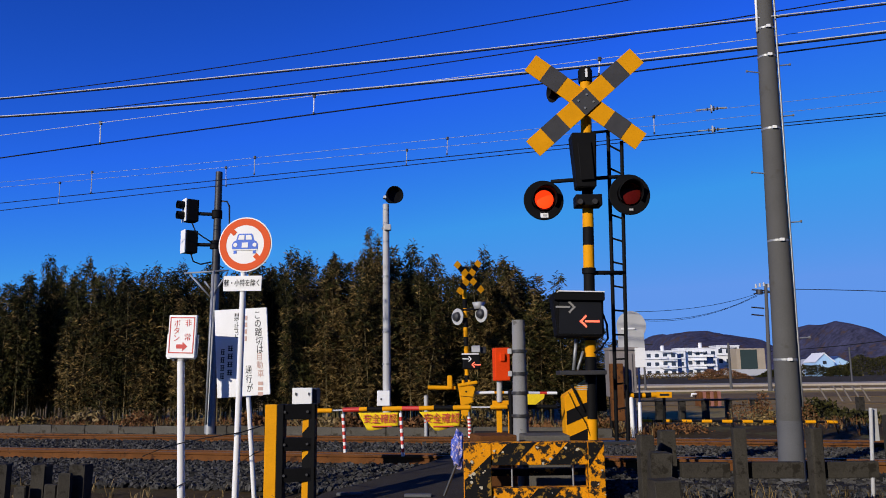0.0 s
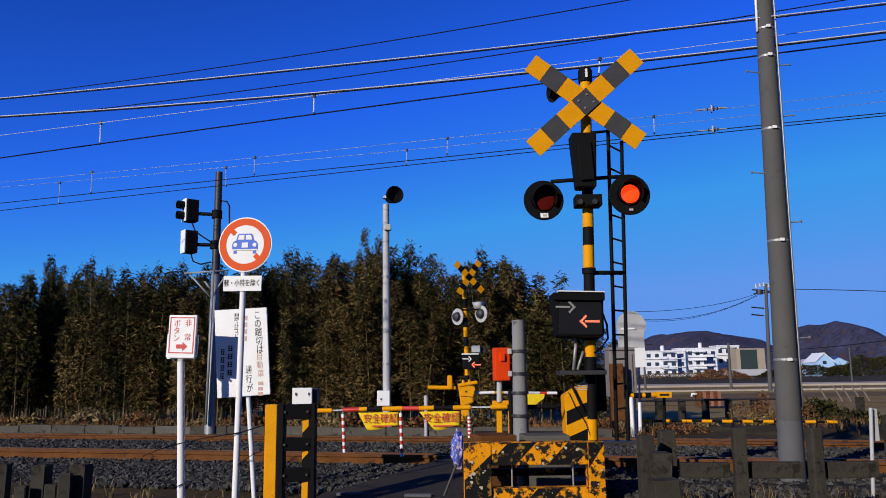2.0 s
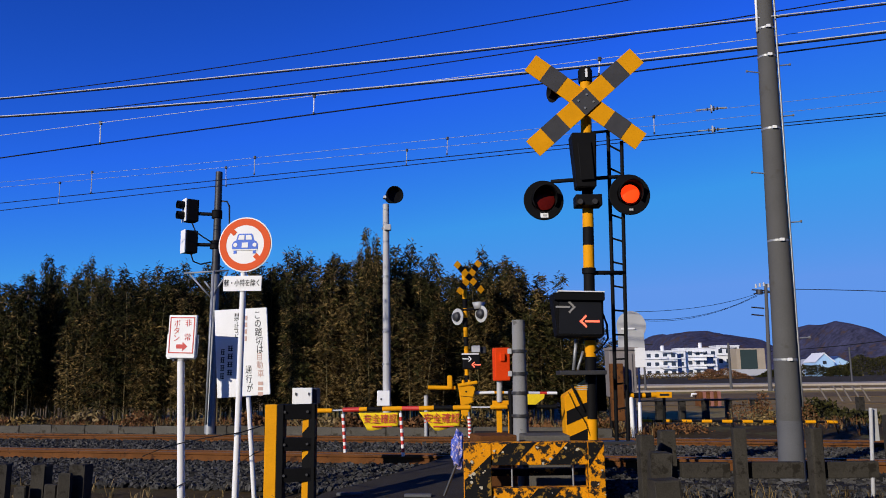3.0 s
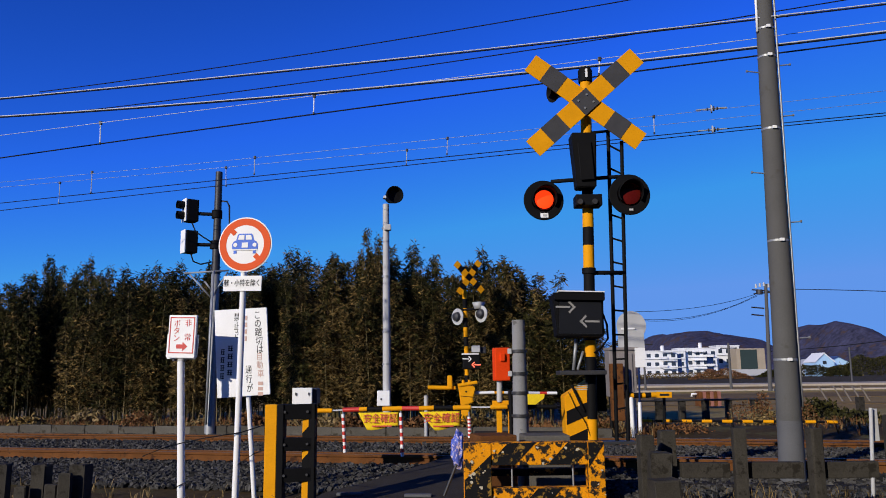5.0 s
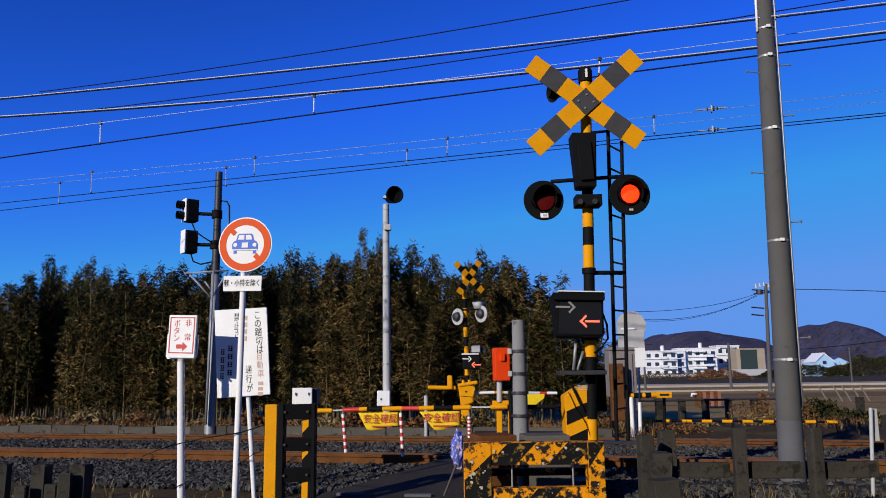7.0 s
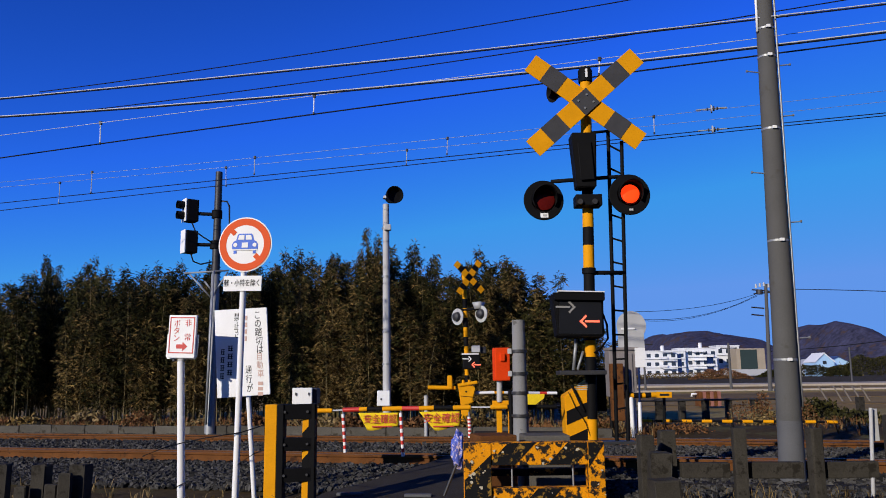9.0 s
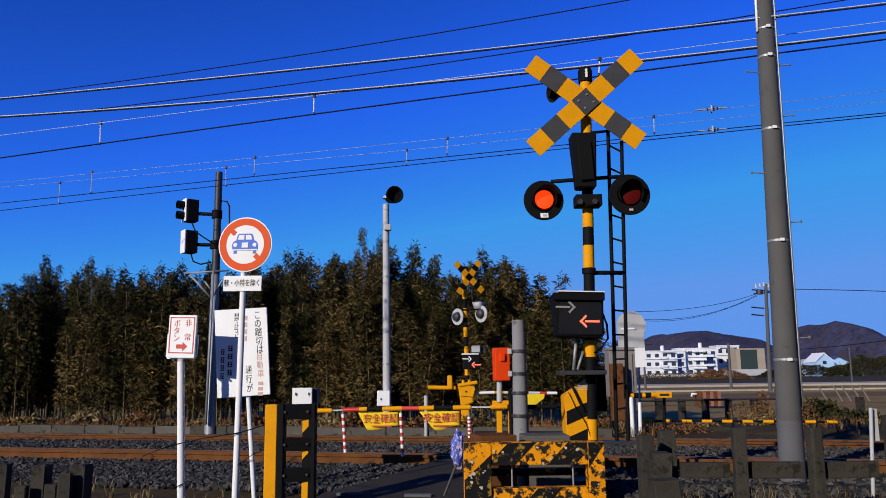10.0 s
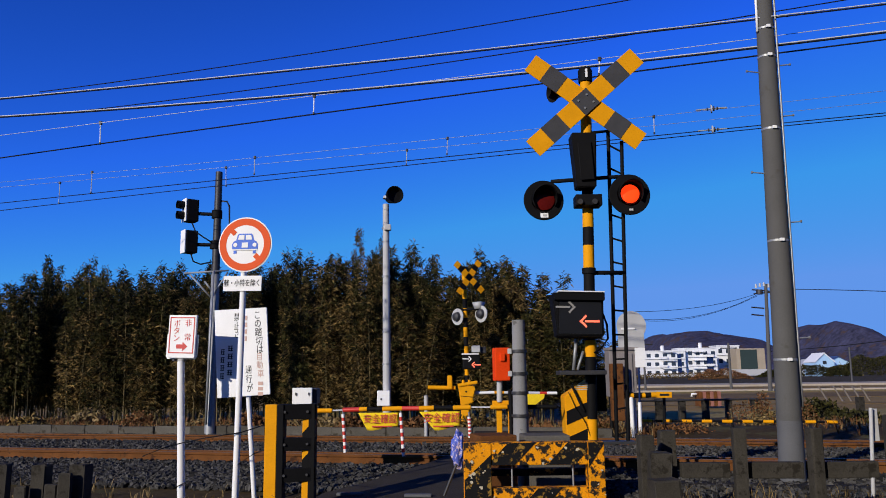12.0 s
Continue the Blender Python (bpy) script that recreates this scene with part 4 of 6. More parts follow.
# ---------------------------------------------------------------- catenary pole and concrete fences
def catenary_pole():
    D = 9.2
    a, b = V((3.916, 9.200, 0.419)), V((4.030, 9.200, 6.526))
    foot = a + (a - b) * ((a.z - 0.2) / (b.z - a.z))
    o = thing("catenary_pole", foot, "tall leaning grey concrete pole with steel bands and step bolts", "utility pole")
    part("shaft", cyl(B(), foot, b, 0.141, 0.098, 28), POLECONC, o)
    def ax(v):
        k = (830 - v) / 890
        return a + (b - a) * k, 0.136 - 0.037 * k
    for v in (7, 64, 117, 251, 450, 652):
        p, r = ax(v)
        d = (b - a).normalized() * 0.012
        bd = part("steel_band", cyl(B(), p - d, p + d, r + 0.004, r + 0.004, 24), STEEL, o)
        bm = B()
        box(bm, p + Vector((-0.01, -r - 0.012, 0)), (0.05, 0.03, 0.035), None, 0.004)
        part("buckle", bm, WHITE, bd, "bright band buckle")
    for v, sgn in ((40, 1), (133, 1), (145, -1), (227, 1), (330, -1), (418, 1), (617, 1)):
        p, r = ax(v)
        st = part("step_bolt", cyl(B(), p + Vector((sgn * r * 0.7, 0, 0)), p + Vector((sgn * (r + 0.16), -0.02, 0.012)), 0.008, 0.008, 8), STEEL, o)
        part("bolt_head", cyl(B(), p + Vector((sgn * (r + 0.15), -0.02, 0.012)), p + Vector((sgn * (r + 0.165), -0.02, 0.012)), 0.016, 0.016, 8), STEEL, st)
    part("base_sleeve", cyl(B(), foot, ax(752)[0], 0.146, 0.137, 28), SLEEVE, o, "pale painted base of the pole")
    pts = [(ax(v)[0] + Vector((ax(v)[1] + 0.015, -0.03, 0))) for v in range(-50, 760, 60)]
    part("conduit", tube(B(), pts, 0.014, 8), STEEL, o, "thin conduit strapped to the pole")
    pts = [(ax(v)[0] + Vector((-ax(v)[1] - 0.01, -0.04, 0))) for v in range(-50, 90, 40)]
    part("conduit", tube(B(), pts, 0.016, 8), WHITE, o)


catenary_pole()


def fence_post(at, w, h, lean=0.0, label="old square weathered concrete fence post beside the track", dep=None):
    bm = B()
    rnd = random.Random(int(at[0] * 100))
    box(bm, (0, 0, h / 2), (w, dep or w, h), None, 0.012)
    for v in bm.verts:
        v.co += Vector((rnd.uniform(-1, 1), rnd.uniform(-1, 1), rnd.uniform(-1, 1))) * 0.006
    ob = new("fence_post", mesh_of("fence_post", bm, OLDCONC))
    ob.matrix_world = pose(at[0], at[1], at[2], 0, lean, rnd.uniform(-8, 8))
    return tagged(ob, label, "fence post", "concrete fence posts")


def fence_beam(a, b, h, dep, label="grey concrete fence rail between square posts"):
    a, b = V(a), V(b)
    bm = B()
    d = b - a
    box(bm, (a + b) / 2, (d.length, dep, h), Matrix.Rotation(math.atan2(d.y, d.x), 3, "Z") @ Matrix.Rotation(-math.atan2(d.z, d.xy.length), 3, "Y"), 0.01)
    return single("fence_rail", bm, OLDCONC, (a + b) / 2, label, "fence rail", "concrete fence rails")


FZ = 0.14
for u, w, top in ((2.383, 0.098, 1.056), (3.001, 0.102, 1.049), (3.64, 0.1, 1.142), (1.964, 0.135, 0.999), (1.696, 0.12, 0.984)):
    fence_post((u, 7.2 if w == 0.135 else (6.9 if u < 1.8 else 6.6), FZ), w, top - FZ, 0.4)
fence_beam((1.923, 6.660, 0.719), (2.316, 6.660, 0.715), 0.12, 0.08)
fence_beam((2.459, 6.660, 0.713), (2.916, 6.660, 0.708), 0.13, 0.08)
fence_beam((3.082, 6.660, 0.706), (3.526, 6.660, 0.709), 0.13, 0.08)
fence_post((1.721, 6.7, FZ), 0.17, 0.862 - FZ, 4, "cracked leaning concrete fence post overgrown with twigs")
fence_post((1.706, 6.3, FZ), 0.2, 0.695 - FZ, -3, "stub of a broken concrete fence post", 0.2)
# near fence on the other side of the road
for u, v, D, w in ((-3.920, 0.776, 7.2, 0.1), (-3.575, 0.772, 7.2, 0.13), (-3.234, 0.768, 7.2, 0.14)):
    fence_post((u, D, FZ), w, v - FZ, 0.8)
for u, v, D in ((-3.672, 0.609, 7.05), (-3.418, 0.615, 7.05), (-3.304, 0.708, 7.05)):
    fence_post((u, D, FZ), 0.11, v - FZ, 1.0, "short stained concrete fence slat", 0.05)
part_post = thing("marker_post", (3.991, 7.6, 0.15), "thin white-painted steel marker post by the fence", "post")
part("pole", cyl(B(), (3.951, 7.6, 0.14), (4.020, 7.600, 1.156), 0.018, 0.018, 10), GREYPAINT, part_post)
part("plate", box(B(), (4.074, 7.650, 0.996), (0.05, 0.02, 0.3), None, 0.003), GREYPAINT, part_post)


# ---------------------------------------------------------------- overhead wires
def wire(name, a, m, b, r, material, label, lo=-0.55, hi=1.25):
    """A wire through three points, carried on past them."""
    a, m, b = V(a), V(m), V(b)
    tm = (m - a).dot(b - a) / (b - a).length_squared
    pts = []
    for i in range(31):
        t = lo + (hi - lo) * i / 30
        la = (t - tm) * (t - 1) / (tm)
        lm = t * (t - 1) / (tm * (tm - 1))
        lb = t * (t - tm) / (1 - tm)
        pts.append(a * la + m * lm + b * lb)
    bm = tube(B(), pts, r, 6)
    return single(name, bm, material, pts[0], label, "overhead wire", "overhead wires")


DW = "dark overhead wire strung along the railway"
BW = "bright thick feeder cable strung along the railway"
wire("feeder_cable", (-6.963, 11.900, 5.916), (-0.621, 10.300, 5.823), (5.300, 8.800, 5.819), 0.007, BRIGHTWIRE, BW)
wire("feeder_cable", (-6.998, 12.000, 5.654), (-0.628, 10.400, 5.478), (5.324, 8.900, 5.508), 0.008, BRIGHTWIRE, BW)
wire("feeder_cable", (-7.020, 12.000, 5.935), (-0.627, 10.400, 5.844), (5.359, 8.900, 5.846), 0.01, WIRE, DW)
wire("feeder_cable", (-7.055, 12.100, 5.669), (-0.634, 10.500, 5.495), (5.382, 9.000, 5.532), 0.011, WIRE, DW)
wire("overhead_wire", (-7.252, 13.600, 6.656), (-2.374, 12.000, 6.596), (2.724, 10.600, 6.793), 0.008, WIRE, DW, 0.0, 1.6)
wire("overhead_wire", (-6.319, 13.400, 6.223), (-0.694, 11.500, 6.144), (5.486, 10.000, 6.455), 0.008, WIRE, DW, 0.0, 1.4)
wire("messenger_wire", (-7.828, 13.470, 5.807), (-2.012, 11.900, 5.891), (5.960, 9.940, 6.113), 0.0045, BRIGHTWIRE, "thin pale messenger wire over the track")
wire("contact_wire", (-7.796, 13.470, 5.393), (-0.701, 11.600, 5.646), (5.934, 9.940, 5.857), 0.011, WIRE, "dark contact wire over the near track")
wire("messenger_wire", (-10.430, 18.100, 6.140), (0.096, 15.400, 6.251), (7.902, 13.400, 6.409), 0.004, STEEL, "thin pale messenger wire over the track")
wire("contact_wire", (-10.391, 18.100, 5.635), (-0.946, 15.600, 5.824), (7.861, 13.400, 6.001), 0.009, WIRE, "dark contact wire over the far track")
wire("messenger_wire", (-10.939, 19.000, 6.241), (-0.747, 16.300, 6.276), (8.235, 14.000, 6.420), 0.004, STEEL, "thin pale messenger wire over the track")
wire("contact_wire", (-10.893, 19.000, 5.655), (-0.748, 16.300, 5.941), (8.207, 14.000, 6.148), 0.009, WIRE, "dark contact wire over the far track")


def hanger(a, b):
    a, b = V(a), V(b)
    o = thing("wire_hanger", b, "white hanger with a dark clip between the overhead wires", "wire hanger", "hangers on the wires")
    part("rod", cyl(B(), b, a, 0.009, 0.009, 6), GREYPAINT if a.y > 14 else WHITE, o)
    part("clip", box(B(), a, (0.05, 0.05, 0.06), None, 0.01), DARKSTEEL, o)
    part("clip", box(B(), b, (0.03, 0.04, 0.04), None, 0.008), DARKSTEEL, o)


hanger((-5.845, 13.000, 5.857), (-5.835, 13.000, 5.495))
hanger((-2.003, 11.900, 5.890), (-2.008, 11.900, 5.603))
hanger((2.291, 10.800, 5.986), (2.272, 10.800, 5.755))
hanger((-7.996, 17.500, 6.198), (-7.994, 17.500, 5.722))
hanger((-4.016, 16.400, 6.184), (-4.018, 16.400, 5.822))
hanger((0.119, 15.400, 6.250), (0.103, 15.400, 5.920))
hanger((4.034, 14.400, 6.315), (4.027, 14.400, 5.992))
hanger((-9.214, 18.500, 6.210), (-9.209, 18.500, 5.709))
hanger((-4.938, 17.500, 6.266), (-4.924, 17.500, 5.842))
hanger((-0.747, 16.300, 6.276), (-0.760, 16.300, 5.953))


def tie(p, w):
    p = V(p)
    o = thing("wire_insulator", p, "small ribbed insulator fitted in the overhead wire", "insulator", "insulators on the wires")
    part("rod", cyl(B(), p + T * (-w / 2), p + T * (w / 2), 0.014, 0.014, 8), STEEL, o)
    for k, r, m in ((-0.22, 0.03, DARKSTEEL), (0.0, 0.075, GREYPAINT), (0.12, 0.045, DARKSTEEL), (0.3, 0.03, DARKSTEEL)):
        part("disc", cyl(B(), p + T * (k * w * 0.6 - 0.012), p + T * (k * w * 0.6 + 0.012), r, r, 12), m, o)


tie((4.959, 13.900, 6.286), 0.55)
tie((4.882, 13.700, 5.824), 0.5)


# ---------------------------------------------------------------- railway signal, lamp pole
def track_signal():
    D = 19.3
    o = thing("track_signal", (-5.628, D, 0.2), "railway colour-light signal heads on a tall dark-topped steel pole", "railway signal")
    a, b = V((-5.629, D, 0.15)), V((-5.613, 19.300, 6.641))
    m = a + (b - a) * 0.6
    part("pole", cyl(B(), a, m, 0.13, 0.1, 16), STEEL, o)
    part("pole", cyl(B(), m, b, 0.1, 0.085, 16), DARKSTEEL, o, "dark upper pole")
    part("conduit", tube(B(), [(-5.672, 19.100, 0.432), (-5.611, 19.100, 4.103)], 0.03, 8), STEEL, o)
    part("hoop", tube(B(), [(-5.560, 19.300, 5.898), (-5.390, 19.300, 5.881), (-5.329, 19.300, 5.750), (-5.312, 19.300, 5.189), (-5.465, 19.300, 5.148)], 0.022, 8), DARKSTEEL, o)
    for u0, v0, u1, v1, py, sh in ((323, 352, 356, 393, 378, (364, 382)), (322, 408, 353, 449, 428, (428,))):
        cen = CENTRES[(u0, v0)]
        fr = face(cen, -52)
        bm = B()
        box(bm, (0, 0, 0), (0.32, 0.3, 0.56), None, 0.03)
        bm.transform(fr)
        hd = part("signal_head", bm, BLACK, o, "black signal head with a white front plate")
        bm = B()
        box(bm, (0, -0.17, 0), (0.3, 0.03, 0.58), None, 0.01)
        bm.transform(fr)
        part("front_plate", bm, WHITE, hd, "white front plate")
        for dz in (0.13, -0.13) if py == 378 else ():
            f2 = fr @ Matrix.Translation((0, -0.19, dz))
            part("visor", lathe(B(), ((0.1, 0.0), (0.1, 0.16), (0.09, 0.16), (0.09, 0.01), (0.0, 0.01)), f2, 20), BLACK, hd)
        part("arm", cyl(B(), fr @ Vector((0.0, 0.1, -0.05)), ARMS[(u0, v0)], 0.045, 0.045, 10), BLACK, o)
        part("clamp", cyl(B(), ARMS[(u0, v0)] - Vector((0, 0, 0.1)), ARMS[(u0, v0)] + Vector((0, 0, 0.1)), 0.13, 0.13, 14), BLACK, o)
    part("cable", tube(B(), [(-6.214, 19.200, 5.324), (-6.122, 19.200, 5.110), (-5.921, 19.200, 4.965), (-5.692, 19.200, 4.821)], 0.02, 6), BLACK, o)
    part("cable", tube(B(), [(-6.212, 19.200, 4.544), (-6.149, 19.200, 4.361), (-5.966, 19.200, 4.288), (-5.703, 19.200, 4.341)], 0.02, 6), BLACK, o)
    for pts in ([(-6.360, 19.200, 4.069), (-5.266, 19.200, 4.126)], [(-6.220, 19.200, 4.039), (-5.672, 19.200, 3.449)], [(-5.292, 19.200, 4.084), (-5.672, 19.200, 3.449)], [(-5.853, 19.200, 3.867), (-5.679, 19.200, 3.643)]):
        part("cross_arm", tube(B(), pts, 0.022, 6), STEEL, o)


CENTRES = {(323, 352): V((-6.286, 19.300, 5.647)), (322, 408): V((-6.284, 19.300, 4.859))}
ARMS = {(323, 352): V((-5.633, 19.300, 5.552)), (322, 408): V((-5.650, 19.300, 4.780))}
track_signal()


def lamp_pole():
    D = 18.6
    o = thing("approach_lamp", (-1.352, D, 0.2), "tall grey steel pole topped by a round black obstruction lamp", "signal lamp")
    a, b = V((-1.339, D, 0.15)), V((-1.363, 18.600, 5.605))
    part("pole", cyl(B(), a, b, 0.1, 0.075, 16), GREYPAINT, o)
    for v in (405, 490, 585, 640):
        k = (760 - v) / 398
        p = a + (b - a) * k
        part("band", cyl(B(), p - Vector((0, 0, 0.02)), p + Vector((0, 0, 0.02)), 0.105, 0.105, 14), STEEL, o)
    part("bracket", box(B(), (-1.315, 18.500, 5.017), (0.16, 0.16, 0.14), None, 0.02), GREYPAINT, o)
    fr = face((-1.159, 18.400, 5.779), 22)
    bm = lathe(B(), ((0.0, -0.3), (0.14, -0.28), (0.17, -0.1), (0.2, 0.0), (0.21, 0.1), (0.19, 0.1), (0.17, 0.0), (0.0, -0.02)), fr, 28)
    part("lamp_head", bm, BLACK, o, "black round lamp head")
    bm = lathe(B(), ((0.12, 0.0), (0.1, 0.06), (0.0, 0.08)), face((-1.314, 18.500, 5.721), 20, -90), 16)
    part("cap", bm, GREYPAINT, o)
    c = V((-1.402, 18.400, 1.018))
    bx = part("control_box", box(B(), c, (0.2900, 0.2, 0.3427), None, 0.015), WHITE, o, "white control box")
    part("latch", box(B(), c + Vector((-0.05, -0.11, -0.02)), (0.03, 0.02, 0.04), None, 0.003), DARKSTEEL, bx)


lamp_pole()


# ---------------------------------------------------------------- far crossing signal
def far_signal():
    D = 19.0
    o = thing("crossing_signal", (0.551, D, 0.2), "rear of the far crossing signal, striped post with crossed boards", "crossing signal")
    a, b = V((0.551, D, 0.15)), V((0.501, 19.000, 4.014))
    z = a.z
    n = 17
    for i in range(n):
        p, q = a + (b - a) * (i / n), a + (b - a) * ((i + 1) / n)
        part("post_band", cyl(B(), p, q, 0.054, 0.054, 12), YELLOW if i % 2 == 0 else BLACK, o)
    part("bell", box(B(), (0.516, 19.000, 4.055), (0.16, 0.15, 0.13), None, 0.03), BLACK, o)
    c = V((0.619, 18.900, 3.848))
    for ang in (-43, 54):
        fr = face(c, 24, 0, -ang)
        bm = box(B(), (0, 0, 0), (0.98, 0.012, 0.15), None, 0.003)
        bm.transform(fr)
        arm = part("cross_board", bm, BLACK, o)
        for x in (-0.42, -0.15, 0.15, 0.42):
            bm = box(B(), (x, -0.009, 0), (0.14, 0.006, 0.152))
            bm.transform(fr)
            part("yellow_bar", bm, YELLOW, arm)
    part("horn", lathe(B(), ((0.1, 0.16), (0.16, 0.0)), face((0.839, 18.900, 3.244), 0, 90), 4), GREYPAINT, o)
    for p in ((0.899, 18.850, 2.955), (0.334, 19.000, 2.905)):
        fr = face(p, -48)
        fl = part("flasher", lathe(B(), ((0.2, 0.0), (0.2, 0.012), (0.13, 0.016), (0.0, 0.016)), fr, 28), GREYPAINT, o, "pale rear of the far flashing lamp")
        part("lamp_back", lathe(B(), ((0.12, 0.017), (0.1, 0.09), (0.05, 0.12), (0.0, 0.125)), fr, 20), DARKSTEEL, fl)
    part("lamp_arm", tube(B(), [(0.336, 19.000, 3.055), (0.904, 18.900, 3.094)], 0.03, 8), BLACK, o)
    fr = face((0.632, 18.750, 1.820), 4, -5, 2)
    bm = box(B(), (0, 0, 0), (0.4, 0.16, 0.34), None, 0.02)
    bm.transform(fr)
    ind = part("direction_indicator", bm, BLACK, o, "dark direction indicator with arrows")
    for cx, cz, d, m in ((-0.09, 0.06, -1, WHITE), (0.09, -0.07, 1, ARROW_ON)):
        for k, ((x, zz), (w, h), rot) in {"shaft": ((d * 0.05, 0.0), (0.15, 0.024), 0), "barb_up": ((-d * 0.05, 0.03), (0.09, 0.024), d * 45), "barb_low": ((-d * 0.05, -0.03), (0.09, 0.024), -d * 45)}.items():
            bm = box(B(), (cx + x, -0.085, cz + zz), (w, 0.008, h), Matrix.Rotation(radians(-rot), 3, "Y"))
            bm.transform(fr)
            part("arrow_" + k, bm, m, ind)
    part("hood", box(B(), (0.609, 18.750, 2.005), (0.4, 0.2, 0.03), None, 0.01), WHITE, o)
    part("rear_box", box(B(), (0.750, 18.900, 2.128), (0.2, 0.2, 0.16), None, 0.02), GREYPAINT, o)
    part("rear_box", box(B(), (0.929, 19.000, 2.102), (0.14, 0.2, 0.16), None, 0.02), DARKSTEEL, o)
    # barrier machine of the far gate
    g = thing("barrier_machine", (0.486, 18.6, 0.2), "yellow barrier machine of the far gate with counterweight arm", "barrier")
    fr = face((0.47, 18.6, 1.1))
    bm = prism(B(), ((-0.16, 0.17), (0.2, 0.17), (0.24, 0.1), (0.17, -0.14), (0.2, -0.2), (-0.1, -0.3), (-0.13, -0.05)), 0.34, fr)
    bmesh.ops.bevel(bm, geom=bm.edges[:], offset=0.015, segments=2, affect="EDGES")
    body = part("machine_body", bm, YELLOW, g)
    part("top_cover", box(B(), fr @ Vector((0.06, -0.02, 0.22)), (0.46, 0.36, 0.07), Matrix.Rotation(radians(-9), 3, "Y"), 0.02), YELLOW, g)
    for x in (-0.04, 0.1):
        part("lug", cyl(B(), fr @ Vector((x, -0.05, 0.23)), fr @ Vector((x, -0.05, 0.31)), 0.035, 0.03, 10), YELLOW, g)
    part("seam", box(B(), fr @ Vector((0.04, -0.172, -0.07)), (0.3, 0.006, 0.014), Matrix.Rotation(radians(6), 3, "Y")), BLACK, body)
    part("inspection_hole", cyl(B(), fr @ Vector((0.02, -0.176, 0.04)), fr @ Vector((0.02, -0.168, 0.04)), 0.022, 0.022, 10), BLACK, body)
    part("pedestal", box(B(), (0.464, 18.600, 0.695), (0.1865, 0.3, 0.4530), None, 0.02), YELLOW, g)
    part("pedestal_stripe", box(B(), (0.459, 18.470, 0.611), (0.1999, 0.02, 0.1066), Matrix.Rotation(radians(-25), 3, "Y"), 0.0), BLACK, g)
    part("pedestal_stripe", box(B(), (0.463, 18.470, 0.853), (0.1999, 0.02, 0.1066), Matrix.Rotation(radians(-25), 3, "Y"), 0.0), BLACK, g)
    part("counter_arm", cyl(B(), (-0.394, 18.600, 1.245), (0.249, 18.600, 1.225), 0.05, 0.05, 10), YELLOW, g)
    part("counterweight", box(B(), (0.120, 18.600, 1.356), (0.1199, 0.2, 0.3198), None, 0.03), YELLOW, g)
    for p, q, m in (((0.667, 18.600, 1.103), (1.152, 18.600, 1.111), WHITE), ((1.152, 18.600, 1.111), (1.375, 18.600, 1.108), YELLOW), ((1.375, 18.600, 1.108), (2.200, 18.600, 1.085), BRIGHTWIRE), ((2.200, 18.600, 1.085), (2.371, 18.600, 1.083), BARRED), ((2.371, 18.600, 1.083), (2.606, 18.600, 1.080), WHITE)):
        part("boom_section", cyl(B(), p, q, 0.035, 0.035, 8), m, g)
    return o


far_signal()
fb = thing("safety_banner", (1.893, 18.550, 1.064), "yellow cloth banner hanging under the far boom", "safety banner", "banners under the boom")
bm = prism(B(), ((0, 0), (0.42, 0), (0.4, -0.1), (0.1, -0.3), (0.02, -0.28)), 0.01, face((1.893, 18.550, 1.064)))
part("cloth", bm, CLOTH, fb)
for u, v0, v1 in ((-0.439, 1.060, 0.1), (-0.396, 0.626, 0.15)):
    D = 18.8 if v1 == 0.1 else 16.7
    o = thing("marker_post", (u, D, v1), "short pale steel marker post beside the track", "post", "marker posts")
    part("pole", cyl(B(), (u, D, v1), (u, D, v0), 0.06 if v1 == 0.1 else 0.035, 0.05 if v1 == 0.1 else 0.035, 10), GREYPAINT, o)
    part("cap", cyl(B(), (u, D, v0), (u, D, v0 + 0.02), 0.06, 0.02, 10), DARKSTEEL, o)


# patterned plastic sheet and lean rod on the guard frame
bm = B()
bmesh.ops.create_icosphere(bm, subdivisions=3, radius=1.0)
for v in bm.verts:
    k = 1 + 0.35 * noise.noise(v.co * 2.3) + 0.15 * noise.noise(v.co * 7)
    v.co = V((0.110, 6.950, 0.872)) + Vector((v.co.x * 0.06 * k, v.co.y * 0.05 * k, v.co.z * 0.155 * k))
single("plastic_bag", bm, PLASTIC, (0.093, 6.950, 0.717), "crumpled blue and pink patterned plastic bag tied beside the guard frame", "bag")
bm = cyl(B(), (-0.016, 6.800, 0.517), (0.091, 6.800, 0.771), 0.012, 0.012, 8)
single("steel_rod", bm, DARKSTEEL, (-0.016, 6.800, 0.517), "thin dark steel rod leaning against the guard frame", "rod")


# slack rope between the signs
def rope(pts):
    return single("rope", tube(B(), [V(p) for p in pts], 0.006, 6), WIRE, pts[0], "thin dark slack rope tied between the sign poles", "rope")


rope([(-2.989, 8.000, 0.755), (-2.875, 8.268, 0.811), (-2.770, 8.455, 0.840)])
rope([(-2.770, 8.455, 0.840), (-2.48, 8.33, 0.9), (-2.138, 8.420, 0.944), (-2.044, 8.900, 0.977)])
rope([(-2.152, 8.420, 0.624), (-1.886, 8.000, 0.769), (-1.676, 7.600, 0.845), (-1.520, 7.350, 0.915)])
rope([(-2.793, 8.455, 0.400), (-2.705, 8.500, 0.445), (-2.554, 8.300, 0.485)])


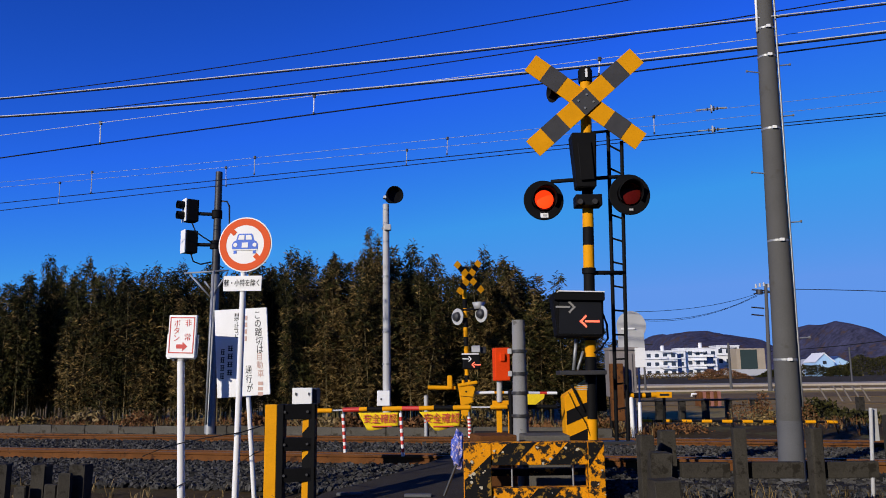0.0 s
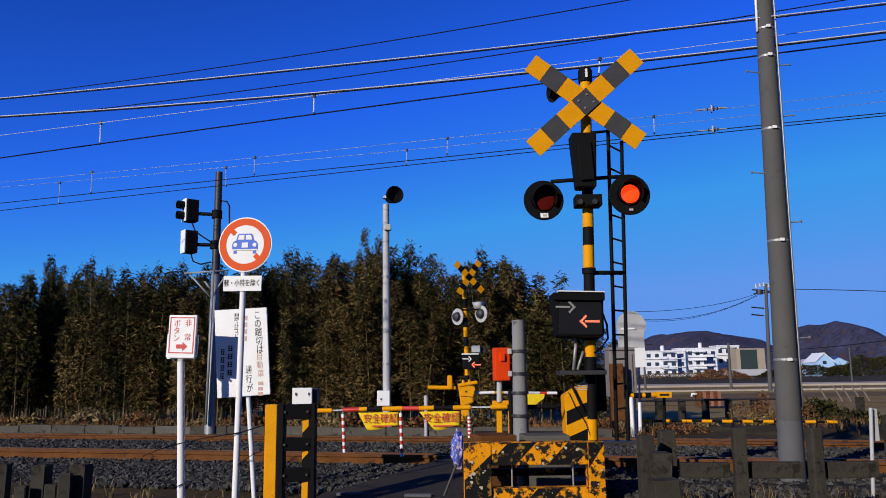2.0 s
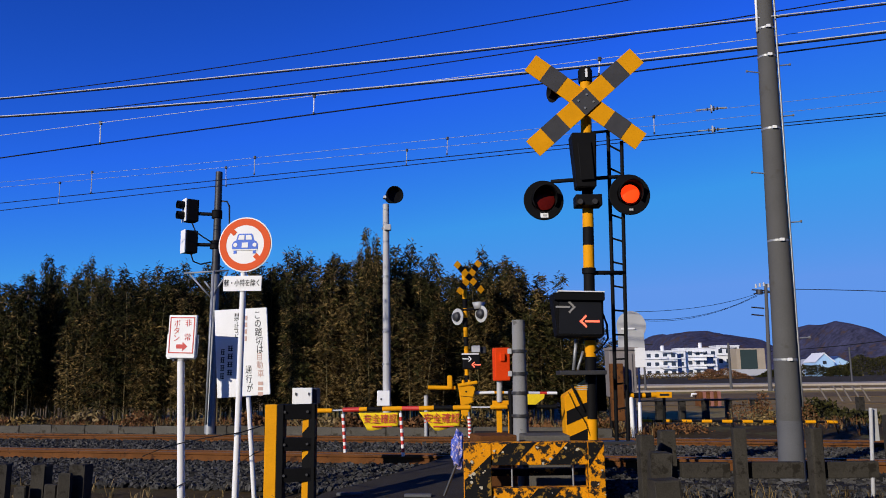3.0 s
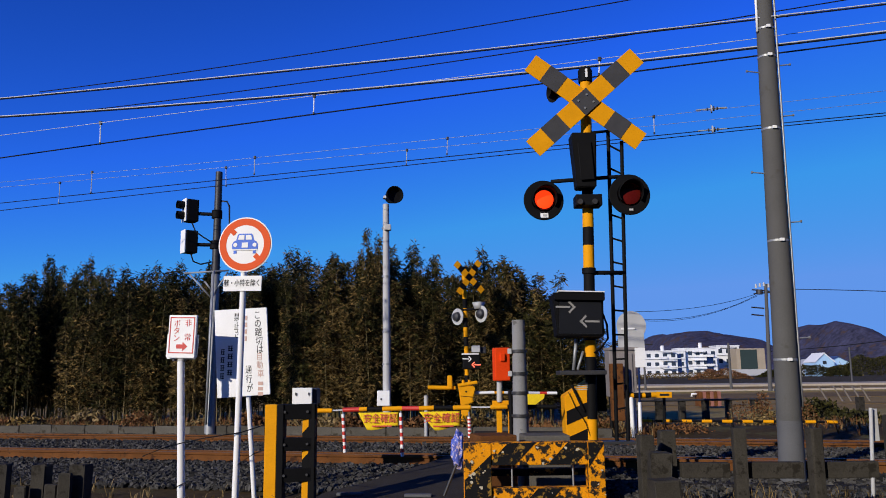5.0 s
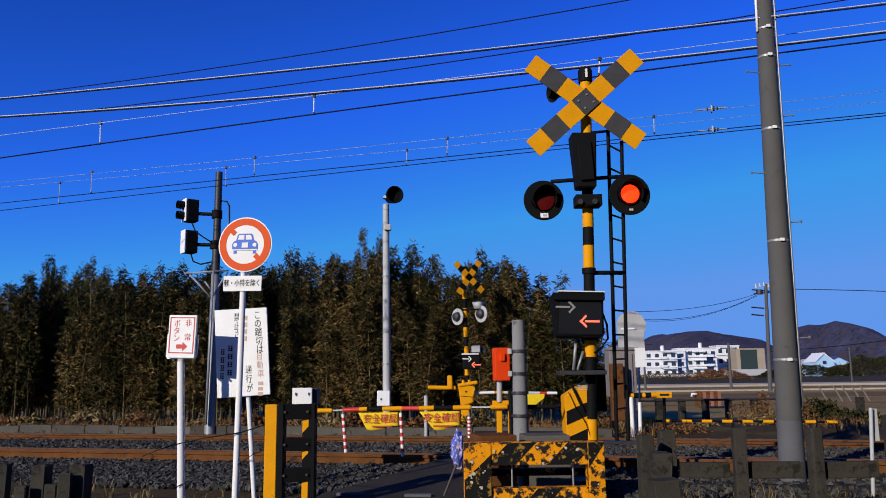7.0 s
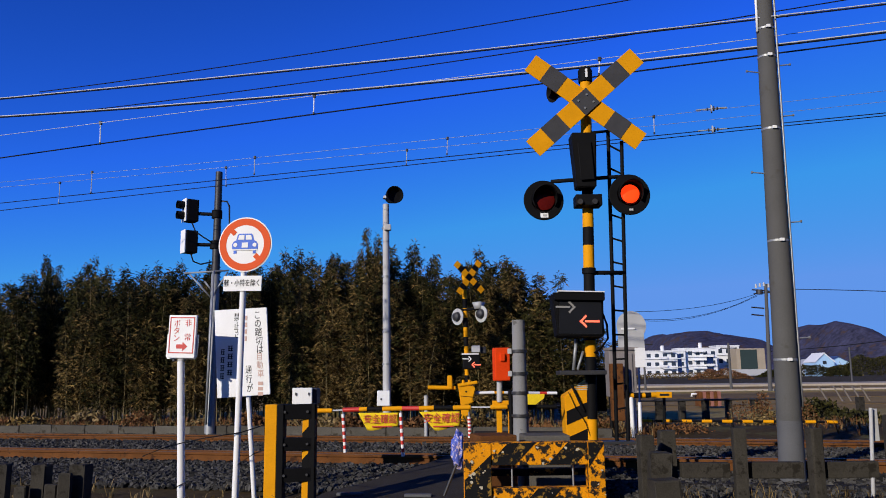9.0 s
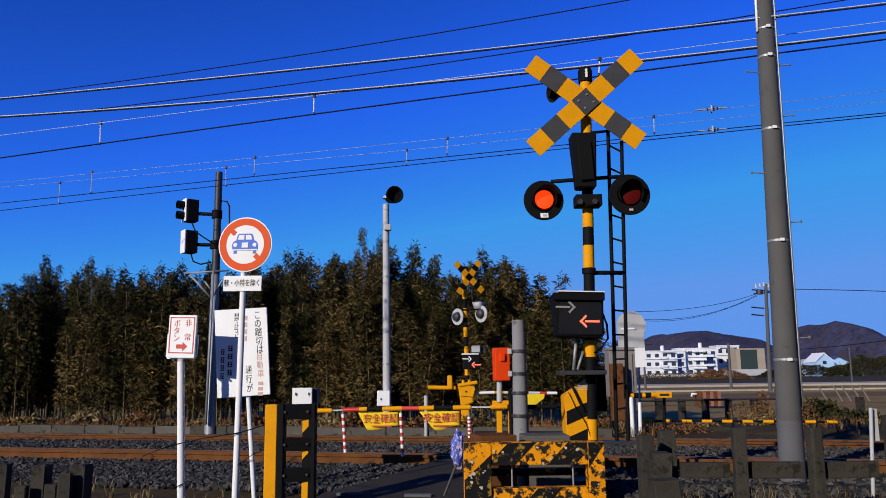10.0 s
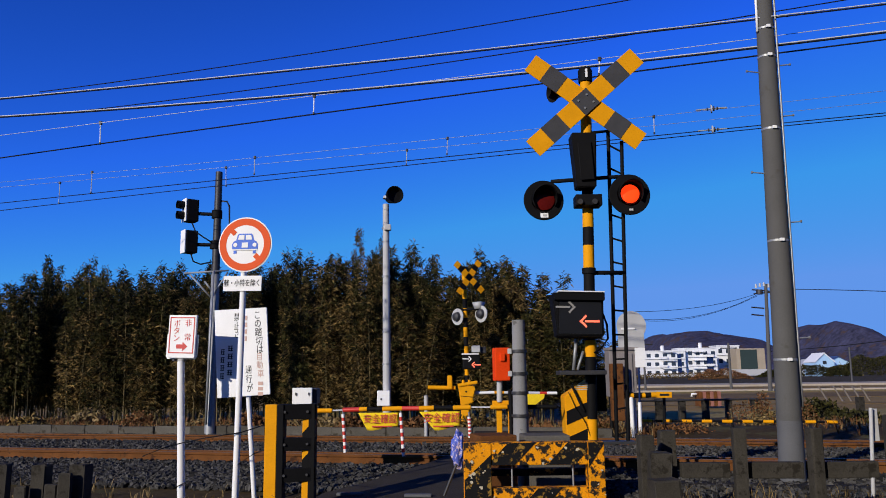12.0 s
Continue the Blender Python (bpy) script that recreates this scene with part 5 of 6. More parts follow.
# ---------------------------------------------------------------- bamboo thicket
def bamboo_clump(seed, dry):
    """Upright plumes: six culms, the middle one tallest, each with short leafy side shoots."""
    rnd = random.Random(seed)
    o = thing("bamboo_clump", (0, 0, 0), "dense dark green and yellowing bamboo clump behind the tracks", "bamboo", "bamboo thicket")
    lv, lf, dv, df = [], [], [], []
    for c in range(6):
        ang0 = c * math.tau / 5 + rnd.uniform(-0.4, 0.4)
        rad = 0.0 if c == 0 else rnd.uniform(0.22, 0.5)
        x, y = math.cos(ang0) * rad, math.sin(ang0) * rad
        h = 4.6 if c == 0 else rnd.uniform(3.6, 4.45)
        lx, ly = rnd.uniform(-0.4, 0.4), rnd.uniform(-0.3, 0.3)
        def at(k):
            return Vector((x + lx * k * k, y + ly * k * k, h * k))
        stem = B()
        for i in range(5):
            cyl(stem, at(i / 5), at((i + 1) / 5), 0.02 * (1 - i / 6), 0.02 * (1 - (i + 1) / 6), 5)
        part("culm", stem, CULM, o)
        low = rnd.uniform(0.1, 0.3)
        nodes = 46
        for i in range(nodes):
            k = low + (1 - low) * (i + 1) / nodes
            bare = rnd.random() < 0.12
            for _ in range(1 if bare else 3):
                ang = rnd.uniform(0, math.tau)
                reach = rnd.uniform(0.05, 0.34) * min(1.0, 3.2 * (1.02 - k)) ** 0.7 * (1.0 - 0.25 * k) + 0.015
                tip = at(min(k, 0.985)) + Vector((math.cos(ang) * reach, math.sin(ang) * reach, rnd.uniform(-0.02, 0.1) * (1.3 - k)))
                withered = rnd.random() < dry * (1.4 - 0.8 * k)
                vs, fs = (dv, df) if withered else (lv, lf)
                for _ in range(rnd.randint(7, 11)):
                    a2 = ang + rnd.gauss(0, 1.1)
                    d = Vector((math.cos(a2), math.sin(a2), rnd.uniform(-0.9, 1.3))).normalized()
                    p = tip + Vector((rnd.gauss(0, 0.05), rnd.gauss(0, 0.05), rnd.gauss(0, 0.06)))
                    ln, w = rnd.uniform(0.1, 0.22), rnd.uniform(0.012, 0.021)
                    side = d.cross(Vector((rnd.uniform(-1, 1), rnd.uniform(-1, 1), rnd.uniform(-0.4, 1)))).normalized() * w
                    b = len(vs)
                    vs += [p, p + d * ln * 0.45 + side, p + d * ln + Vector((0, 0, -0.04)), p + d * ln * 0.45 - side]
                    fs.append((b, b + 1, b + 2, b + 3))
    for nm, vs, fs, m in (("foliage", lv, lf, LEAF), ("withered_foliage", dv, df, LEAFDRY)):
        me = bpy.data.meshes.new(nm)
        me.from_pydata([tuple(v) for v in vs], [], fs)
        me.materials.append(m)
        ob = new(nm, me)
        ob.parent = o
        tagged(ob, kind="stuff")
    return o


SWAY = []
# crest of the thicket: position along the tracks, height of the tallest plumes
CREST = ((-22.3, 4.6), (-21.6, 4.7), (-20.9, 4.5), (-20.23, 4.57), (-19.63, 4.79), (-19.16, 4.89), (-18.5, 5.28), (-18.22, 5.34), (-17.71, 5.06), (-17.37, 5.3), (-16.84, 5.13), (-16.1, 4.91), (-15.43, 4.9), (-14.87, 4.96), (-14.49, 4.77), (-13.9, 4.78), (-13.46, 4.96), (-13.0, 4.87), (-12.28, 4.84), (-11.53, 4.88), (-10.83, 4.77), (-10.48, 5.18), (-9.99, 5.12), (-9.63, 5.01), (-9.15, 4.93), (-8.84, 4.87), (-8.32, 4.77), (-7.96, 5.64), (-7.7, 5.49), (-7.29, 4.92), (-6.87, 5.09), (-6.54, 5.2), (-6.33, 4.71), (-5.97, 4.41), (-5.57, 4.58), (-5.09, 4.49), (-4.61, 4.47), (-4.24, 4.88), (-3.91, 4.56), (-3.52, 4.41), (-3.22, 4.32), (-2.76, 4.1), (-2.42, 3.45), (-2.05, 3.0), (-1.75, 2.6))


def crest(s):
    return next((za + (zb - za) * (s - a) / (b - a) for (a, za), (b, zb) in zip(CREST, CREST[1:]) if a <= s <= b), CREST[-1][1])


def recess(s):
    """Where the edge of the thicket stands back."""
    return any(a < s < b for a, b in ((-21.0, -20.3), (-18.8, -17.1), (-16.7, -15.9), (-13.6, -13.0), (-11.1, -9.9), (-7.0, -6.1), (-5.6, -5.2)))


def thicket():
    rnd = random.Random(11)
    dryness = (0.22, 0.5, 0.75, 0.35, 0.6, 0.15, 0.9)
    kinds = [bamboo_clump(20 + i, dry) for i, dry in enumerate(dryness)]
    used = set()

    def plant(q, s, top, k, wide, label=""):
        p = along(q, s, 0.12)
        m = pose(p.x, p.y, p.z, 0, 0, rnd.uniform(0, 360))
        if k in used:
            ob = copy_thing(kinds[k], m)
        else:
            ob = kinds[k]
            used.add(k)
            ob.matrix_basis = m
        ob.scale = (wide, wide, (top - 0.12) / 4.6)
        if label:
            tagged(ob, label)
        SWAY.append(ob)

    for i, (s, z) in enumerate(CREST):          # the plumes that make the skyline
        q = 20.8 + (0.45 if i % 2 else -0.35) + rnd.uniform(-0.2, 0.2) + (1.5 if recess(s) else 0)
        r = q / 20.8
        golden = -9.4 < s < -7.5 or -4.0 < s < -3.0
        tall = z > 5.25
        plant(q, s * r, 1.5 + (z - 1.5) * r, rnd.choice((2, 4, 6)) if golden else rnd.choice((0, 5, 0, 3) if s < -13 else (0, 1, 3, 5)), 0.64 if tall else rnd.uniform(0.82, 1.06), "taller feathery bamboo clump rising over the thicket" if tall else "")
    s = -21.6                                    # lower growth in front, with gaps
    while s < -2.9:
        q = 19.9 + rnd.uniform(-0.25, 0.3)
        if recess(s):
            s += 0.5
            continue
        plant(q, s, crest(s) * rnd.uniform(0.62, 0.86), rnd.choice((0, 5, 3, 1) if s < -13 else (1, 2, 3, 4, 6)), rnd.uniform(0.8, 1.05), "lower yellowing bamboo clump at the edge of the thicket")
        s += rnd.choice((1.2, 1.6, 2.3)) if s < -12 else rnd.choice((0.85, 1.0, 1.15, 1.7))
    for q, lo, step in ((22.7, 0.84, 0.7), (23.6, 0.8, 0.7)):
        s = -25.0
        while s < -4.6:
            plant(q + rnd.uniform(-0.2, 0.2), s, crest(s) * rnd.uniform(lo, lo + 0.1), rnd.randrange(7), rnd.uniform(0.9, 1.1))
            s += step * rnd.uniform(0.85, 1.15)


thicket()


def tufts(name, zones, material, seed, label, hmin, hmax, width):
    """Blades and stalks of dry growth."""
    rnd = random.Random(seed)
    vs, fs = [], []
    for q0, q1, s0, s1, count in zones:
        for _ in range(count):
            q, s = rnd.uniform(q0, q1), rnd.uniform(s0, s1)
            z = ground_z(q)
            if noise.noise(Vector((q * 0.8, s * 0.8, seed))) < -0.12:
                continue
            c = along(q, s, z)
            for _ in range(rnd.randint(4, 8)):
                a = rnd.uniform(0, math.tau)
                h = rnd.uniform(hmin, hmax)
                d = Vector((math.cos(a), math.sin(a), 0))
                sd = Vector((-d.y, d.x, 0)) * width
                b = len(vs)
                p1 = c + d * h * 0.25 + Vector((0, 0, h * 0.7))
                p2 = c + d * h * rnd.uniform(0.4, 0.8) + Vector((0, 0, h * rnd.uniform(0.6, 1.0)))
                vs += [c - sd, c + sd, p1 + sd * 0.8, p1 - sd * 0.8, p2]
                fs += [(b, b + 1, b + 2, b + 3), (b + 3, b + 2, b + 4)]
    me = bpy.data.meshes.new(name)
    me.from_pydata([tuple(v) for v in vs], [], fs)
    me.materials.append(material)
    return tagged(new(name, me), label, "dry grass", kind="stuff")


tufts("dry_weeds", ((17.45, 19.6, -24, 0, 2000), (17.6, 22, 2.5, 16, 420)), RUSSET, 3, "russet dry weeds along the foot of the thicket", 0.06, 0.3, 0.012)
tufts("dry_grass", ((17.4, 19.4, -24, 0, 1900), (17.6, 26, 2.5, 18, 1500), (6.0, 8.6, -9, -3.6, 130), (7.0, 8.8, 0.0, 7, 250)), DRY, 4, "straw-coloured dead grass on the verge", 0.05, 0.28, 0.005)
tufts("bramble", ((6.3, 8.6, -0.2, 6.5, 1100), (18, 21, 5, 10, 200)), LEAFDRY, 8, "brown leafless bramble twigs by the fence", 0.08, 0.36, 0.0035)

# ---------------------------------------------------------------- open fields and distance
single("stubble_field", box(B(), (70, 62, -0.02), (200, 74, 0.1)), FIELD, (70, 62, -0.06), "brown winter stubble field beyond the tracks", "field", kind="structure")
for y, d, m, lab in ((52, 9, PLOUGH, "dark ploughed strip across the winter field"), (29.5, 6, STUBBLE, "olive strip of young winter crop in the field"), (38, 1.0, PLOUGH, "dark ditch line between the field strips"), (63, 3, STUBBLE, "olive strip of young winter crop in the field")):
    bm = B()
    box(bm, (70, y, 0.03), (150, d, 0.05), rz(1.2), 0.01)
    single("field_strip", bm, m, (70, y, 0), lab, "field", kind="structure")
bm = B()
box(bm, (90, 92, 0.1), (260, 11, 0.3), rz(2), 0.1)
single("farm_road", bm, PALEROAD, (90, 92, 0), "pale gravel farm road along the fields", "road", kind="structure")
bm = B()
box(bm, (90, 66, 0.06), (260, 1.2, 0.25), rz(2), 0.05)
single("field_bank", bm, PALEROAD, (90, 66, 0), "low pale bank between fields", "bank", kind="structure")


def hills():
    bm = B()
    rows = []
    for j in range(9):
        y = 1350 + j * 60
        row = []
        for i in range(181):
            x = -300 + i * 12
            k = math.sin(min(1, j / 5) * math.pi / 2)
            d = (x - 535) / 125
            z = 76 * math.exp(-abs(d) ** 4) * (1 + 0.05 * math.sin(x * 0.03)) + 66 * math.exp(-((x - 812) / 55) ** 2) + 38 * math.exp(-((x - 880) / 140) ** 2) + 14 * math.exp(-((x - 650) / 320) ** 2)
            z = z * k + 11 * k * noise.noise(Vector((x * 0.02, y * 0.02, 0))) + 2.5 * k * noise.noise(Vector((x * 0.12, y * 0.1, 3)))
            row.append(bm.verts.new((x, y, z - 4)))
        rows.append(row)
    for a, b in zip(rows, rows[1:]):
        for i in range(len(a) - 1):
            bm.faces.new((a[i], a[i + 1], b[i + 1], b[i])).smooth = True
    single("hills", bm, HILL, (500, 1500, -4), "purple-brown wooded winter hills on the horizon, blued for haze", "hill", kind="structure")


hills()


def block_building(name, cx, y, w, d, h, storeys, cols, label, material):
    o = thing(name, (cx, y, 0), label, "building", "buildings beyond the fields")
    part("wall", box(B(), (cx, y + d / 2, h / 2), (w, d, h), None, 0.05), material, o)
    part("roof", box(B(), (cx, y + d / 2, h + 0.2), (w + 0.5, d + 0.5, 0.4), None, 0.05), material, o)
    for s in range(storeys):
        for c in range(cols):
            x = cx - w / 2 + w * (c + 0.5) / cols
            z = h * (s + 0.52) / storeys
            wd = w / cols
            part("window", box(B(), (x, y - 0.03, z), (wd * 0.5, 0.12, h / storeys * 0.42), None, 0.0), GLASS, o)
        if cols == 5:
            part("balcony", box(B(), (cx + w * 0.3 * (1 if h > 11 else -0.2), y - 0.6, h * s / storeys + 0.9), (w * 0.2, 1.2, 1.0), None, 0.0), material, o)
        part("ledge", box(B(), (cx, y - 0.3, h * s / storeys + 0.5), (w * 0.98, 0.6, 0.25), None, 0.0), material, o)
    return o


blocks = [block_building("apartment_block", 91.463, 330, 17, 9, 10.5, 3, 5, "white three-storey apartment block with small dark windows", BUILDING)]
blocks.append(block_building("apartment_block", 105.643, 332, 16, 9, 11.5, 3, 5, "white three-storey apartment block with small dark windows", BUILDING))
block_building("apartment_block", 124.743, 350, 10, 9, 13.0, 3, 3, "white three-storey apartment block with small dark windows", BUILDING)
for b, x, w in ((blocks[0], 97.3, 1.6), (blocks[1], 110.6, 2.6)):
    part("stair_inset", box(B(), (x, b.location.y - 0.1, 5.2), (w, 0.3, 8.4)), NAVY, b, "dark blue stair inset")
    for z in (3.4, 6.8, 10.2):
        part("awning", box(B(), (x - 4.6, b.location.y - 0.8, z), (5.2, 1.6, 0.3)), BUILDING, b)
for x, z in ((91.565, 11.5), (107.504, 12.5)):
    y = 334
    o = thing("roof_tank", (x, y, z - 0.6), "small white roof water tank on the apartment block", "water tank", "roof tanks")
    part("tank", cyl(B(), (x, y, z - 0.6), (x, y, z + 1.4), 0.8, 0.8, 10), BUILDING, o)
    part("lid", cyl(B(), (x, y, z + 1.4), (x, y, z + 1.6), 0.9, 0.5, 10), BUILDING, o)
hall = thing("hall", (128.876, 335, 0), "tan hall with a large dark gate", "building")
part("wall", box(B(), (129.113, 340, 5.5), (11.9986, 9, 12), None, 0.1), TAN, hall)
part("gate", box(B(), (128.165, 335.4, 6.5), (6.9592, 0.3, 9), None, 0.05), DARKGREEN, hall, "large dark gate")
part("plinth", box(B(), (126.506, 334, 1.5), (19.1977, 2, 2.6), None, 0.05), GREYPAINT, hall)


def gable_house(cx, y, w, d, h, rh, label, wallm, roofm, windows):
    o = thing("house", (cx, y, 0), label, "house", "houses beyond the fields")
    bm = B()
    prism(bm, ((-w / 2, 0), (w / 2, 0), (w / 2, h), (0, h + rh), (-w / 2, h)), d, Matrix.Translation((cx, y + d / 2, 0)))
    part("wall", bm, wallm, o)
    for s in (-1, 1):
        ln = math.hypot(w / 2, rh) + 0.4
        part("roof", box(B(), (cx + s * w / 4, y + d / 2, h + rh / 2 + 0.12), (ln, d + 0.8, 0.2), Matrix.Rotation(s * math.atan2(rh, w / 2), 3, "Y"), 0.0), roofm, o)
    for x, z in windows:
        part("window", box(B(), (cx + x, y - 0.02, z), (1.2, 0.12, 1.1), None, 0.0), GLASS, o)


gable_house(123.928, 260, 6.4, 8, 4.5, 2.8, "pale blue gabled house with dark roof", PALEBLUE, WHITE, ((-1.2, 2.2), (1.2, 2.2), (0, 4.4)))
gable_house(129.327, 262, 7.0, 8, 4.4, 1.8, "pale blue house with a dark blue roof", PALEBLUE, ROOFBLUE, ((-1.2, 2.2), (1.6, 2.2)))
gable_house(124.876, 270, 5.0, 8, 3.8, 1.7, "small white house with grey roof", BUILDING, GREYPAINT, ((0, 2.2),))


def leafy(name, at, w, h, seed, label, material, count=700, leaf=0.5, cat="hedge"):
    rnd = random.Random(seed)
    o = thing(name, at, label, cat, "trees and hedges in the distance")
    vs, fs = [], []
    for _ in range(count):
        x = rnd.uniform(-1, 1)
        top = (1 - abs(x) ** 3) * (0.7 + 0.3 * noise.noise(Vector((x * 4, seed, 0))))
        p = V(at) + Vector((x * w / 2, rnd.uniform(-1, 1) * min(w, 6) / 4, max(0.05, rnd.random() ** 0.7 * top) * h))
        d = Vector((rnd.uniform(-1, 1), rnd.uniform(-1, 1), rnd.uniform(-0.6, 1))).normalized()
        sd = d.cross(Vector((rnd.uniform(-1, 1), 1, rnd.uniform(-1, 1)))).normalized()
        b = len(vs)
        vs += [p, p + (d * 0.5 + sd * 0.3) * leaf, p + d * leaf, p + (d * 0.5 - sd * 0.3) * leaf]
        fs.append((b, b + 1, b + 2, b + 3))
    me = bpy.data.meshes.new("foliage")
    me.from_pydata([tuple(v - V(at)) for v in vs], [], fs)
    me.materials.append(material)
    ob = new("foliage", me)
    ob.parent = o
    bm = B()
    for k in range(5):
        x = (k - 2) * w / 6
        cyl(bm, V(at) + Vector((x, 0, -0.05)), V(at) + Vector((x * 1.1, 0, h * 0.55)), 0.04 * h / 2 + 0.01, 0.01 * h / 2, 6)
    part("stems", bm, CULM, o)


leafy("hedge", (131.363, 240, 0), 34, 8, 3, "dark evergreen wood beside the houses", LEAF, 9000, 0.5)
leafy("hedge", (107.026, 235, 0), 30, 4.5, 4, "dark clipped hedge along the field edge", LEAF, 6000, 0.45)
leafy("hedge", (62.200, 180, 0), 14, 3.0, 5, "brown winter shrubs at the field edge", RUSSET, 3500, 0.28)
leafy("hedge", (62.892, 215, 0), 30, 2.4, 9, "brown winter shrubs at the field edge", LEAFDRY, 4000, 0.26)
leafy("shrub", (10.274, 22, 0.05), 1.2, 0.95, 6, "small green shrub behind the far fence", LEAF, 900, 0.12, "shrub")
leafy("shrub", (10.467, 21, 0.05), 2.2, 0.6, 7, "small green shrub behind the far fence", LEAF, 900, 0.12, "shrub")
leafy("shrub", (7.643, 20.5, 0.05), 1.0, 1.0, 12, "dry brown weeds behind the far fence", RUSSET, 500, 0.06, "shrub")
leafy("shrub", (5.155, 17.9, 0.15), 1.6, 0.34, 13, "dry brown weeds behind the far fence", RUSSET, 900, 0.055, "shrub")


weeds = random.Random(31)
for i in range(26):
    s = -22.5 + i * 0.86 + weeds.uniform(-0.35, 0.35)
    p = along(17.9 + weeds.uniform(0, 0.9), s, 0.13)
    leafy("weed_clump", tuple(p), weeds.uniform(0.7, 1.9), weeds.uniform(0.25, 0.75), 40 + i, "tangle of dead russet weeds at the foot of the thicket", weeds.choice((RUSSET, RUSSET, LEAFDRY, DRY)), weeds.randint(350, 700), weeds.uniform(0.07, 0.13), "weeds")
for i, (x, y, w, h, m) in enumerate(((5.0, 17.7, 1.5, 0.28, RUSSET), (8.05, 20.4, 0.5, 1.15, RUSSET), (6.0, 18.6, 0.9, 0.35, DRY), (8.3, 20.2, 1.3, 0.55, LEAFDRY), (9.2, 20.8, 0.9, 0.8, RUSSET), (7.4, 19.2, 0.7, 0.5, DRY))):
    leafy("weed_clump", (x, y, 0.15), w, h, 80 + i, "dry brown weed stalks beside the far guard rail", m, 420, 0.07, "weeds")


for i, (x, y, w, h, m) in enumerate(((-2.3, 7.9, 0.55, 0.26, DRY), (-1.85, 8.0, 0.5, 0.2, RUSSET), (-2.75, 7.9, 0.6, 0.16, RUSSET), (-3.3, 7.6, 0.8, 0.18, DRY), (2.2, 7.1, 0.7, 0.3, RUSSET), (2.75, 7.0, 0.6, 0.28, DRY), (3.4, 7.0, 0.8, 0.25, RUSSET))):
    leafy("weed_clump", (x, y, 0.15), w, h, 100 + i, "withered grass and weeds beside the fence", m, 260, 0.05, "weeds")


def far_utility_pole():
    D = 62
    o = thing("utility_pole", (25.174, D, 0), "far concrete utility pole with cross-arms and transformers", "utility pole", "far poles")
    a, b = V((25.174, D, 0)), V((25.448, 62.000, 8.375))
    part("shaft", cyl(B(), a, b, 0.17, 0.12, 12), POLECONC, o)
    for p, q in (((24.345, 62.000, 7.940), (25.804, 62.000, 7.788)), ((24.455, 62.000, 7.625), (25.708, 62.000, 7.700)), ((24.197, 62.000, 6.558), (25.167, 62.000, 6.458)), ((24.155, 62.000, 5.982), (25.123, 62.000, 5.881))):
        part("cross_arm", cyl(B(), p, q, 0.06, 0.06, 6), DARKSTEEL, o)
    for p in ((24.667, 62.000, 8.071), (24.985, 62.000, 8.156), (25.301, 62.000, 8.197), (25.650, 62.000, 8.103)):
        part("insulator", cyl(B(), p, V(p) + Vector((0, 0, 0.3)), 0.1, 0.07, 8), GREYPAINT, o)
    part("transformer", cyl(B(), V((24.897, 62.000, 7.575)), V((24.924, 62.000, 7.933)), 0.25, 0.25, 10), DARKSTEEL, o)


far_utility_pole()
for u, v, D, r in ((26.820, 4.282, 75, 0.14), (61.095, 5.053, 120, 0.14), (17.545, 4.535, 70, 0.1)):
    o = thing("utility_pole", (u, D, 0), "far plain concrete pole in the fields", "utility pole", "far poles")
    part("shaft", cyl(B(), (u, D, 0), (u, D, v), r, r * 0.8, 10), POLECONC, o)
    part("cross_arm", cyl(B(), (u - 0.8, D, v - 0.5), (u + 0.8, D, v - 0.5), 0.06, 0.06, 6), DARKSTEEL, o)
for a, m, b, r in (((24.722, 62.000, 7.622), (17.525, 55.000, 5.996), (12.159, 50.000, 5.383), 0.018), ((24.715, 62.000, 7.533), (18.617, 56.000, 5.627), (12.670, 50.000, 4.876), 0.018), ((24.708, 62.000, 7.444), (18.206, 56.000, 5.472), (12.666, 50.000, 4.804), 0.014), ((25.818, 62.000, 7.967), (28.148, 58.000, 7.459), (30.946, 55.000, 6.979), 0.03), ((25.438, 62.000, 3.105), (29.019, 58.000, 3.347), (30.599, 55.000, 3.564), 0.03)):
    wire("power_line", a, m, b, r, WIRE, "thin dark power line over the fields", 0.0, 1.0)


